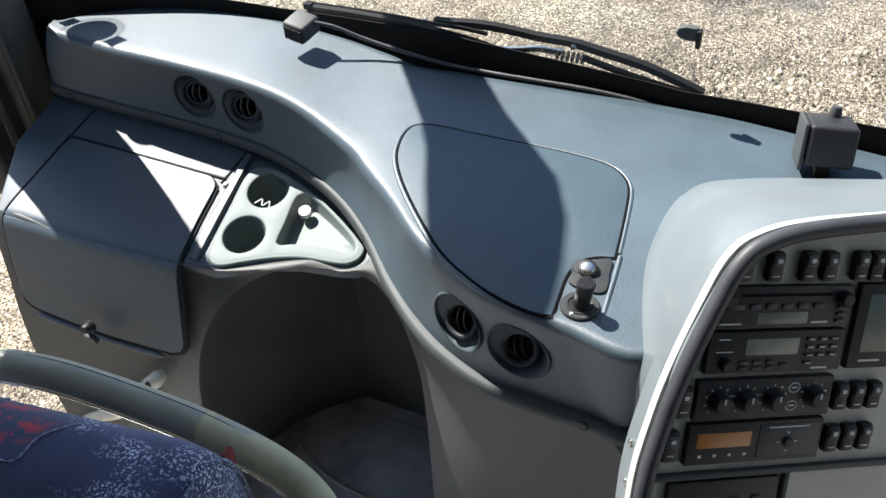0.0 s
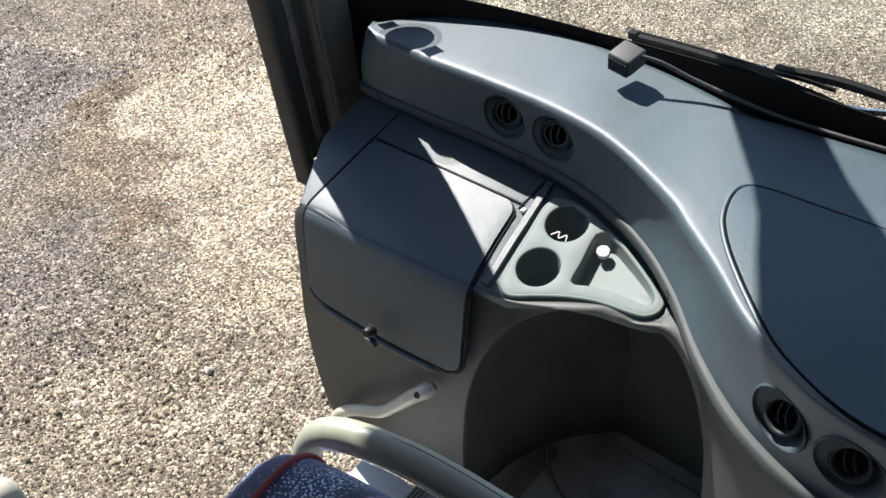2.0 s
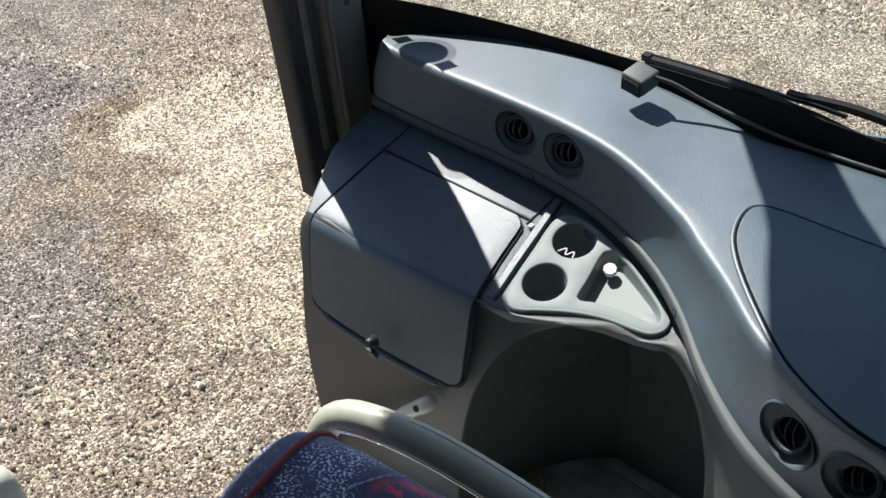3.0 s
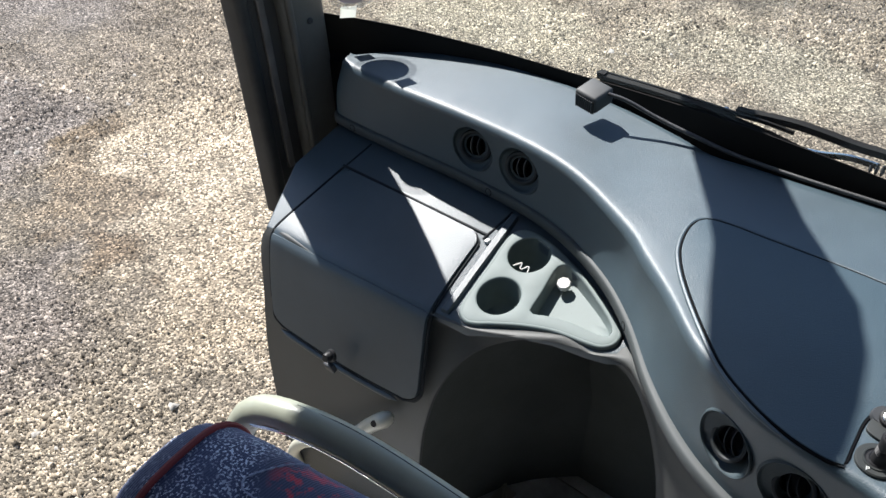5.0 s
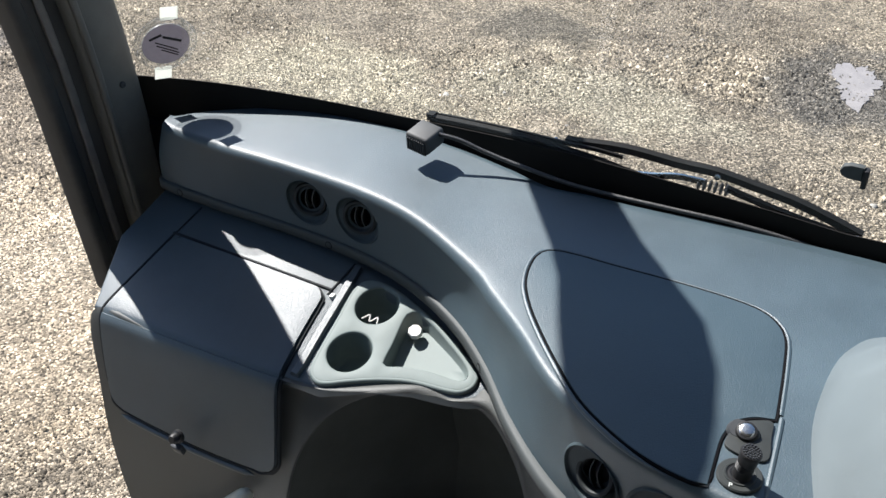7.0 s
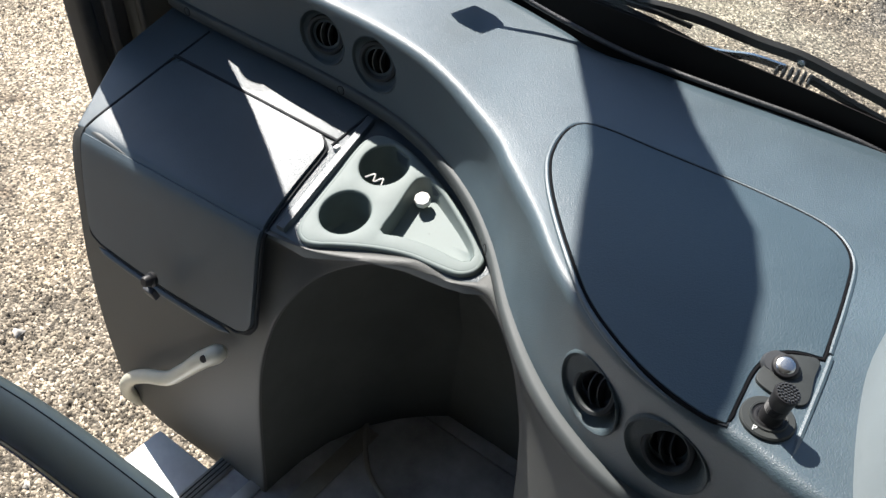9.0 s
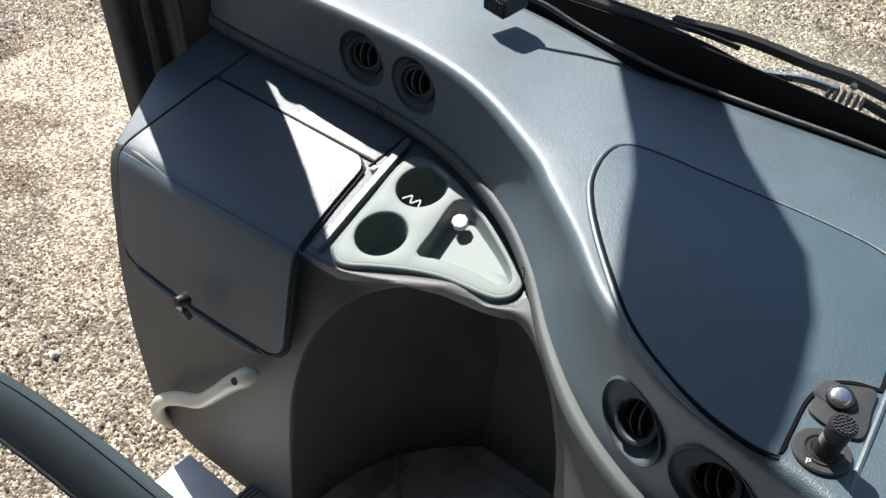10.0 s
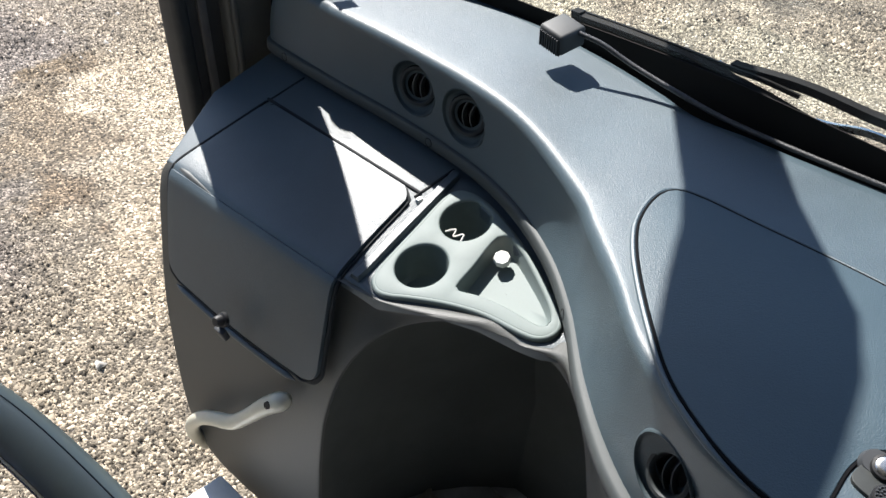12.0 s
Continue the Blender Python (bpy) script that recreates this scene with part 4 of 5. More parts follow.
head = part("head", box(c, (0.050, 0.050, 0.034), turn, 0.006, 3), mat("mic_housing", (0.052, 0.054, 0.054), 0.6, spots=0.1, spot_scale=60), mic, "satin grey housing")
g = []
for i in range(8):
    g.append(box(c + turn @ Vector((-0.0175 + 0.005 * i, -0.0262, -0.003)), (0.0024, 0.004, 0.026), turn, 0.0005, 1))
part("grille_back", box(c + turn @ Vector((0, -0.0245, -0.003)), (0.044, 0.003, 0.028), turn, 0.001, 1), BLACK, mic)
for b in g:
    part("grille_bar", b, DARKPLASTIC, mic)
neck = [(-0.675, 1.395, 1.714), (-0.64, 1.404, 1.708), (-0.59, 1.412, 1.693), (-0.53, 1.417, 1.682), (-0.44, 1.420, 1.672), (-0.35, 1.422, 1.672), (-0.26, 1.428, 1.673), (-0.16, 1.435, 1.674), (-0.06, 1.442, 1.668), (0.0, 1.448, 1.655)]
part("gooseneck", tube(neck, lambda u: 0.0038 + 0.0005 * math.sin(u * 700), 10, 240), CABLE, mic, "black braided cable")

# ---- sensor box on the right of the dashboard ----
unit = thing("sensor_box", "dark grey box with a side plate, fixed beside the windscreen", "sensor")
turn = Matrix.Rotation(radians(12), 3, "Z") @ Matrix.Rotation(radians(-18), 3, "X")
c = Vector((0.232, 1.355, 1.728))
part("housing", box(c, (0.068, 0.080, 0.062), turn, 0.006, 3), BLACK, unit)
part("side_plate", box(c + turn @ Vector((-0.039, 0.0, -0.004)), (0.006, 0.074, 0.070), turn, 0.002), STRIP, unit, "pale side plate")
part("stud", lathe([(0, 0.016), (0.007, 0.015), (0.009, 0.010), (0.009, -0.002)], axis_frame(c + turn @ Vector((0.006, 0.025, 0.031)), turn @ Vector((0, 0, 1))), 18), DARKPLASTIC, unit)
part("bracket", box(c + Vector((0, -0.01, -0.045)), (0.022, 0.03, 0.06), turn, 0.003), BLACK, unit)


# ---- fixed to the windscreen ----
def on_glass(x, z, off=-0.004):
    y = wind_y(x, z) + off
    px = Vector((0.02, wind_y(x + 0.02, z) - wind_y(x, z), 0)).normalized()
    pz = Vector((0, wind_y(x, z + 0.02) - wind_y(x, z), 0.02)).normalized()
    nrm = pz.cross(px).normalized()
    if nrm.y > 0:
        nrm = -nrm
    return axis_frame((x, y, z), nrm, px)


pad = thing("glass_bracket", "small dark mirror-foot bracket glued to the windscreen", "bracket")
m = on_glass(-0.008, 1.813)
D = [(-0.020, 0.0), (-0.016, 0.009), (-0.006, 0.013), (0.012, 0.013), (0.012, -0.011), (-0.006, -0.011), (-0.016, -0.008)]
bm = plate(D, [], lambda x, y: 0.008, 0.009, 0.002)
bmesh.ops.transform(bm, matrix=m, verts=bm.verts)
part("pad", bm, STRIP, pad)
bm = box((0.016, -0.006, 0.004), (0.008, 0.032, 0.012), None, 0.002)
bmesh.ops.transform(bm, matrix=m, verts=bm.verts)
part("clip", bm, BLACK, pad)

def let_through(m, share, color):
    """Thin sheet that lets part of the light from behind through."""
    n, l = m.node_tree.nodes, m.node_tree.links
    tr = n.new("ShaderNodeBsdfTranslucent")
    tr.inputs["Color"].default_value = (*color, 1)
    mx = n.new("ShaderNodeMixShader")
    mx.inputs["Fac"].default_value = share
    l.new(n["Principled BSDF"].outputs["BSDF"], mx.inputs[1])
    l.new(tr.outputs["BSDF"], mx.inputs[2])
    l.new(mx.outputs["Shader"], n["Material Output"].inputs["Surface"])
    return m


def see_through(m, share):
    """A milky clear sheet: part of the view goes straight through."""
    n, l = m.node_tree.nodes, m.node_tree.links
    clear = n.new("ShaderNodeBsdfTransparent")
    mx = n.new("ShaderNodeMixShader")
    mx.inputs["Fac"].default_value = share
    l.new(n["Principled BSDF"].outputs["BSDF"], mx.inputs[1])
    l.new(clear.outputs["BSDF"], mx.inputs[2])
    l.new(mx.outputs["Shader"], n["Material Output"].inputs["Surface"])
    return m


TAPE = let_through(mat("white_tape", (0.72, 0.73, 0.70), 0.5, spots=0.08, spot_scale=60), 0.6, (0.85, 0.86, 0.82))
holder = thing("disc_holder", "round paper disc in a clear holder taped to the windscreen", "disc holder")
m = axis_frame((-1.265, 1.350, 1.778), (0.82, -0.50, -0.27), (0, 0, 1)) @ Matrix.Rotation(radians(84), 4, "Z") @ Matrix.Scale(1.30, 4)
bm = lathe([(0, 0.001), (0.036, 0.001), (0.036, 0.0025), (0, 0.0025)], m, 40)
part("disc", bm, let_through(mat("disc_paper", (0.30, 0.29, 0.31), 0.7, spots=0.15, spot_scale=60), 0.5, (0.34, 0.32, 0.35)), holder, "grey paper disc")
bm = lathe([(0.036, 0.001), (0.036, 0.004), (0.040, 0.005), (0.047, 0.003), (0.048, 0.001)], m, 48)
part("rim", bm, see_through(mat("milky_plastic", (0.5, 0.51, 0.48), 0.35, spots=0.08, spot_scale=60), 0.62), holder, "milky clear rim")
for s in (1, -1):
    bm = box((0.004 * s, 0.053 * s, 0.0022), (0.026, 0.022, 0.001), None, 0)
    bmesh.ops.transform(bm, matrix=m, verts=bm.verts)
    part("tape", bm, TAPE, holder, "white tape tab", smooth=False)
for a, b, y, tilt in ((-0.020, 0.008, 0.016, -0.45), (-0.022, 0.016, 0.010, -0.45), (-0.020, 0.018, 0.004, -0.45), (-0.024, 0.006, -0.008, -0.35), (0.006, 0.026, -0.013, 0.4)):
    bm = box(((a + b) / 2, y, 0.0028), (b - a, 0.0018 if y > 0 else 0.004, 0.0005), Matrix.Rotation(tilt, 3, "Z"), 0)
    bmesh.ops.transform(bm, matrix=m, verts=bm.verts)
    part("print_bar", bm, BLACK, holder, smooth=False)


# ---- wipers outside ----
def swept(points, profile, count=60):
    """A section carried along the glass; profile in (up the glass, off the glass)."""
    p = spline(points, count)
    rings = []
    for i, (x, z) in enumerate(p):
        a, b = p[max(i - 1, 0)], p[min(i + 1, count - 1)]
        P = Vector((x, wind_y(x, z), z))
        A = Vector((a[0], wind_y(*a), a[1]))
        B = Vector((b[0], wind_y(*b), b[1]))
        way = (B - A).normalized()
        out = Vector((0, 1, 0.12)).normalized()
        out = (out - way * out.dot(way)).normalized()
        up = out.cross(way)
        if up.z < 0:
            up = -up
        rings.append([P + up * u + out * v for u, v in profile])
    return loft(rings, True, True)


def wiper():
    s = lambda pts: [(x, z - 0.9 * side_step(x)) for x, z in pts]
    w = thing("windscreen_wiper", "black windscreen wiper lying along the windscreen's foot", "wiper", "wipers")
    low = lambda pts: [(x, band_z(x) + d) for x, d in pts]
    part("blade", swept(low([(-0.745, 0.004), (-0.62, 0.004), (-0.49, 0.0), (-0.40, -0.008), (-0.33, -0.016), (-0.2, -0.019), (-0.08, -0.018)]), [(-0.018, 0.004), (0.0, 0.002), (0.004, 0.004), (0.005, 0.014), (-0.018, 0.014)]), WIPERBLACK, w)
    part("spine", swept(low([(-0.74, 0.008), (-0.62, 0.008), (-0.49, 0.006), (-0.42, 0.008), (-0.36, 0.008)]), [(-0.004, 0.014), (0.003, 0.014), (0.002, 0.019), (-0.004, 0.020)]), WIPERBLACK, w)
    part("end_cap", swept(low([(-0.752, 0.006), (-0.735, 0.006)]), [(-0.006, 0.003), (0.007, 0.003), (0.006, 0.018), (-0.006, 0.018)], 4), WIPERBLACK, w)
    part("arm", swept(s([(-0.47, 1.721), (-0.365, 1.730), (-0.268, 1.727), (-0.211, 1.728), (-0.156, 1.721), (-0.084, 1.710), (-0.03, 1.695), (0.022, 1.678)]), [(-0.007, 0.024), (0.006, 0.023), (0.007, 0.034), (-0.006, 0.036)]), WIPERBLACK, w, "matt black arm")
    part("lower_arm", swept(s([(-0.19, 1.708), (-0.10, 1.690), (0.0, 1.676), (0.09, 1.668)]), [(-0.005, 0.018), (0.004, 0.017), (0.004, 0.026), (-0.005, 0.027)]), WIPERBLACK, w)
    part("yoke", swept(s([(-0.36, 1.690), (-0.31, 1.698), (-0.268, 1.709), (-0.222, 1.711)]), [(-0.005, 0.016), (0.005, 0.016), (0.004, 0.022), (-0.004, 0.022)], 24), STEEL, w, "bare metal yoke")
    for x, z in s([(-0.205, 1.727), (0.018, 1.679), (-0.49, 1.716)]):
        m = on_glass(x, z, 0.03)
        part("pivot", lathe([(0, 0.010), (0.005, 0.009), (0.007, 0.005), (0.007, -0.004)], m, 14), STEEL, w)
    for i in range(6):
        x, z = s([(-0.232 + 0.009 * i, 1.706)])[0]
        part("spring_coil", tube([on_glass(x, z, 0.022) @ Vector((0, 0.008 * math.sin(a), 0.008 * math.cos(a))) for a in np.linspace(0, 2 * math.pi, 9)], 0.002, 6, 20), DARKPLASTIC, w)
    return w


wiper()

# ---- driver's console ----
cons = thing("driver_console", "pale grey instrument hood with radios, heater panel and rocker switches", "instrument console")
CR, CU, CN = Vector((0.773, 0.598, -0.21)).normalized(), Vector((-0.086, 0.427, 0.90)), Vector((0.628, -0.678, 0.382))
CU = (CU - CR * CU.dot(CR)).normalized()
CN = CR.cross(CU)
CO = Vector((0.162, 0.885, 1.818))
CTURN = Matrix((CR, CU, CN)).transposed()


def cp(a, b, c=0.0):
    return CO + CR * a + CU * b + CN * c


def cbox(name, a0, a1, b0, b1, c0, c1, material, parent=None, label="", bevel=0.0015):
    return part(name, box(cp((a0 + a1) / 2, (b0 + b1) / 2, (c0 + c1) / 2), (a1 - a0, b1 - b0, c1 - c0), CTURN, bevel), material, parent or cons, label)


def cknob(name, a, b, prof, material, parent):
    return part(name, lathe(prof, axis_frame(cp(a, b), CN, CR), 24), material, parent)


INNER = [(-0.052, -0.40), (-0.058, -0.25), (-0.046, -0.16), (-0.030, -0.095), (-0.004, -0.02), (0.018, 0.028), (0.050, 0.052), (0.12, 0.068), (0.30, 0.085)]
CONTACT = [(0.15, 0.83, 1.40), (0.118, 0.84, 1.47), (0.10, 0.87, 1.58), (0.092, 0.885, 1.655), (0.060, 1.0, 1.672), (0.047, 1.10, 1.674), (0.060, 1.215, 1.676), (0.13, 1.285, 1.676), (0.40, 1.40, 1.676)]
inner, contact = keyed(INNER, 70), keyed(CONTACT, 70)
rings = []
for k in range(70):
    q = cp(*inner[k], 0.0)
    rim = cp(*inner[k], 0.014)
    cpt = Vector(contact[k])
    ring = [cp(*inner[k], -0.05), q, cp(*inner[k], 0.010)]
    span = cpt - rim
    lift = Vector((-0.35, 0.1, 0.93)) * (0.5 if k > 30 else 0.1 + 0.4 * k / 30)
    for u in (0.03, 0.10, 0.22, 0.36, 0.52, 0.68, 0.84, 1.0):
        h = 0.040 * math.sin(math.pi * min(1.0, u ** 0.75))
        ring.append(rim + span * u + lift * h)
    ring.append(cpt + Vector((0, 0, -0.03)))
    rings.append(ring)
part("hood", loft(rings), HOODSKIN, cons, "pale grey curved hood", angle=70)
# Dark tube put in for the shade inside the hood's edge.
part("rim", tube([cp(*(np.array(p) + (-0.001, 0.001)), 0.012) for p in inner[::2]], 0.0105, 14, 90), DARKPLASTIC, cons, "dark tube standing for the hood's shaded inner side")
for at in ((0.1142, 0.7874, 1.6280), (0.1191, 0.7610, 1.5869)):
    screw(at, (-0.78, -0.55, 0.30), 0.0045, cons, STEEL)
FASC = mat("fascia_grey", (0.36, 0.375, 0.345), 0.5, spots=0.06, spot_scale=20)
loop = [tuple(p) for p in grown([tuple(q) for q in inner] + [(0.30, -0.40)], 0.006)]
bm = plate(loop, [], lambda x, y: -0.006, 0.012, 0)
bmesh.ops.transform(bm, matrix=Matrix.Translation(CO) @ CTURN.to_4x4(), verts=bm.verts)
part("fascia", bm, FASC, cons, "grey fascia plate")
# two stacked radios
radio = cbox("radio", 0.0, 0.180, -0.051, -0.001, -0.006, 0.004, BLACK, cons, "black cassette radio")
cbox("slot", 0.030, 0.150, -0.013, -0.0095, 0.003, 0.0046, GAP, radio, bevel=0.0003)
for a in (0.012, 0.166):
    cknob("knob", a, -0.016, [(0, 0.016), (0.007, 0.0155), (0.009, 0.013), (0.0095, 0.004)], BLACK, radio)
for i in range(6):
    cbox("key", 0.022 + 0.021 * i, 0.036 + 0.021 * i, -0.028, -0.021, 0.003, 0.0065, DARKPLASTIC, radio)
cbox("display", 0.055, 0.122, -0.046, -0.032, 0.003, 0.0046, LCD, radio, bevel=0.0004)
for i in range(3):
    cbox("key", 0.160, 0.172, -0.030 - 0.008 * i, -0.025 - 0.008 * i, 0.003, 0.0065, DARKPLASTIC, radio)
cbox("print_bar", 0.008, 0.036, -0.046, -0.0445, 0.0042, 0.0046, PRINT, radio, bevel=0)
cbox("print_bar", 0.128, 0.150, -0.046, -0.0435, 0.0042, 0.0046, PRINT, radio, bevel=0)
radio = cbox("radio", 0.0, 0.180, -0.106, -0.055, -0.006, 0.004, BLACK, cons, "black radio with a grey-green display")
cbox("display", 0.048, 0.118, -0.084, -0.064, 0.003, 0.0046, mat("pale_lcd", (0.16, 0.18, 0.15), 0.25, spots=0.05), radio, bevel=0.0004)
for i in range(3):
    for j in range(4):
        if not (i == 1 and j == 3) and not (i == 2 and j == 3):
            cbox("key", 0.128 + 0.016 * i, 0.139 + 0.016 * i, -0.068 - 0.010 * j, -0.063 - 0.010 * j, 0.003, 0.0062, DARKPLASTIC, radio, bevel=0.0008)
            cbox("print_bar", 0.130 + 0.016 * i, 0.137 + 0.016 * i, -0.0661 - 0.010 * j, -0.0649 - 0.010 * j, 0.006, 0.0066, PRINT, radio, bevel=0)
cknob("knob", 0.024, -0.094, [(0, 0.014), (0.006, 0.0135), (0.008, 0.011), (0.0085, 0.004)], BLACK, radio)
for i in range(3):
    for j in range(2):
        cbox("key", 0.042 + 0.018 * i, 0.053 + 0.018 * i, -0.095 - 0.007 * j, -0.0905 - 0.007 * j, 0.003, 0.006, DARKPLASTIC, radio, bevel=0.0006)
cbox("key", 0.096, 0.107, -0.099, -0.095, 0.003, 0.006, DARKPLASTIC, radio, bevel=0.0006)
cbox("print_bar", 0.012, 0.026, -0.0645, -0.063, 0.0042, 0.0046, PRINT, radio, bevel=0)
cbox("print_bar", 0.010, 0.032, -0.0795, -0.0785, 0.0042, 0.0046, PRINT, radio, bevel=0)
cbox("print_bar", 0.140, 0.162, -0.1035, -0.101, 0.0042, 0.0046, PRINT, radio, bevel=0)
# heater controls
heat = cbox("heater_panel", -0.004, 0.178, -0.165, -0.114, -0.006, 0.004, BLACK, cons, "black heater panel with four dials")
for a, b in ((0.024, -0.140), (0.060, -0.140), (0.097, -0.140), (0.152, -0.139)):
    dial = cknob("dial", a, b, [(0, 0.019), (0.009, 0.0185), (0.011, 0.016), (0.0125, 0.007), (0.014, 0.004)], BLACK, heat)
    cbox("pointer", a - 0.001, a + 0.001, b + 0.002, b + 0.009, 0.0185, 0.0195, PRINT, dial, bevel=0)
    for i in range(9):
        t = radians(-140 + 35 * i)
        part("tick", box(cp(a + 0.0172 * math.sin(t), b + 0.0172 * math.cos(t), 0.0043), (0.0012, 0.003, 0.0005), CTURN @ Matrix.Rotation(-t, 3, "Z"), 0), PRINT, dial, smooth=False)
for b in (-0.127, -0.150):
    part("symbol_ring", tube([cp(0.124 + 0.0075 * math.cos(t), b + 0.006 * math.sin(t), 0.0044) for t in np.linspace(0, 2 * math.pi, 20, endpoint=False)], 0.0006, 5, 40, closed=True), PRINT, heat)
    cbox("symbol_bar", 0.120, 0.128, b - 0.0008, b + 0.0008, 0.0042, 0.0047, PRINT, heat, bevel=0)
# recorder with amber display
rec = cbox("recorder", -0.006, 0.176, -0.222, -0.169, -0.006, 0.004, BLACK, cons, "black recorder with an amber display")
cbox("display", 0.006, 0.078, -0.200, -0.181, 0.003, 0.0046, AMBER, rec, "amber display", bevel=0.0004)
for i in range(4):
    cbox("print_bar", 0.010 + 0.020 * i, 0.014 + 0.020 * i, -0.212, -0.2085, 0.0042, 0.0047, PRINT, rec, bevel=0)
cbox("slot_plate", 0.088, 0.172, -0.217, -0.173, 0.003, 0.0052, DARKPLASTIC, rec)
cbox("slot_edge", 0.100, 0.156, -0.178, -0.1765, 0.005, 0.0058, PRINT, rec, bevel=0)
cknob("knob", 0.128, -0.197, [(0, 0.010), (0.005, 0.0095), (0.007, 0.005)], BLACK, rec)
for d in ((0, 0.012), (0.012, 0), (0, -0.012), (-0.012, 0)):
    cbox("print_bar", 0.128 + d[0] - 0.002, 0.128 + d[0] + 0.002, -0.197 + d[1] - 0.001, -0.197 + d[1] + 0.001, 0.005, 0.0056, PRINT, rec, bevel=0)
# rocker switches
low = cbox("lower_unit", -0.02, 0.13, -0.31, -0.245, -0.006, 0.003, BLACK, cons, "black lower unit")
for i in range(4):
    cbox("key", 0.005 + 0.03 * i, 0.017 + 0.03 * i, -0.275, -0.268, 0.002, 0.005, PRINT if i == 1 else DARKPLASTIC, low, bevel=0.0006)
cbox("frame_bar", -0.06, 0.30, -0.242, -0.234, -0.006, 0.003, STRIP, cons)
cbox("frame_bar", 0.138, 0.145, -0.40, -0.242, -0.006, 0.003, STRIP, cons)


def rocker(a, b, h=0.036, w=0.019, mark=True):
    r = cbox("rocker_switch", a - w / 2, a + w / 2, b - h / 2, b + h / 2, -0.006, 0.007, BLACK, cons, "black rocker switch", 0.004)
    cbox("cap", a - w / 2 + 0.002, a + w / 2 - 0.002, b + 0.001, b + h / 2 - 0.003, 0.004, 0.0095, DARKPLASTIC, r, "", 0.0025)
    if mark:
        cbox("print_bar", a - 0.0045, a + 0.0045, b - 0.011, b - 0.0097, 0.0068, 0.0074, PRINT, r, bevel=0)
        cbox("symbol", a - 0.003, a + 0.003, b + 0.006, b + 0.011, 0.0094, 0.0099, PRINT, r, bevel=0.0008)


for a in (0.030, 0.068, 0.112, 0.140, 0.182, 0.204, 0.226):
    rocker(a, 0.022)
for b in (-0.142, -0.198):
    for a in (0.192, 0.216, 0.240):
        rocker(a, b)
for b in (-0.140, -0.195):
    rocker(-0.024 + (0.004 if b > -0.16 else -0.004), b, 0.040, 0.020)
scr = cbox("screen_unit", 0.190, 0.34, -0.106, 0.0, -0.006, 0.004, BLACK, cons, "black screen unit")
cbox("screen", 0.204, 0.33, -0.085, -0.012, 0.003, 0.0046, LCD, scr, bevel=0.0004)
cbox("print_bar", 0.205, 0.235, -0.097, -0.0945, 0.0042, 0.0047, PRINT, scr, bevel=0)

# ---- grab rail ----
rail = thing("grab_rail", "thick green-grey tubular grab rail with a bent end", "grab rail")
path = [(-0.439, 0.386, 1.500), (-0.439, 0.386, 1.733), (-0.438, 0.387, 1.858), (-0.427, 0.392, 1.905), (-0.405, 0.399, 1.929), (-0.372, 0.409, 1.934), (-0.317, 0.420, 1.934), (-0.247, 0.427, 1.930), (-0.167, 0.430, 1.925), (-0.097, 0.425, 1.919), (-0.047, 0.408, 1.907), (-0.017, 0.380, 1.863), (-0.009, 0.357, 1.733), (-0.009, 0.352, 1.500)]
part("tube", tube(path, 0.0141, 24, 110), RAILGREY, rail)
seam = [Vector(p) + Vector((0, 0.004, 0.0136)) for p in path[5:10]]
part("seam", tube(seam, 0.0004, 5, 60), JOINT, rail, "dark sleeve seam")
part("worn_sleeve", tube([(-0.173, 0.430, 1.9252)] + path[9:13], 0.0145, 24, 60), RAILSLEEVE, rail, "worn olive end of the sleeve")
# Bright light along the rail's lower rim, built in as a polished tube.
part("edging", tube([Vector(p) + Vector((0, -0.0142, -0.0062)) for p in path[4:12]], 0.0019, 8, 90), plain("bright_rim_metal", (0.93, 0.92, 0.88), 0.22, 1.0), rail, "thin bright rim line under the rail")

# ---- curved door handle on the lower fascia ----
grip = thing("door_grab_handle", "short bent cream-grey grab handle by the entrance step", "grab handle")
hp = [(-0.812, 0.940, 1.160), (-0.822, 0.930, 1.150), (-0.855, 0.920, 1.117), (-0.902, 0.914, 1.058), (-0.953, 0.911, 1.000), (-1.022, 0.912, 0.950), (-1.086, 0.918, 0.890), (-1.134, 0.926, 0.824), (-1.158, 0.940, 0.762), (-1.162, 0.965, 0.710)]
part("tube", tube(hp, lambda u: (0.0140 + 0.0038 * max(0.0, 1 - u / 0.22)) * min(1.0, 0.35 + 0.65 * math.sqrt(u / 0.035)), 18, 110), CREAM, grip)
part("bolt", lathe([(0, 0.0006), (0.0065, 0.0007), (0.0070, -0.003)], axis_frame((-0.8345, 0.9090, 1.1450), (0.15, -1, 0.42)), 16), BLACK, grip)


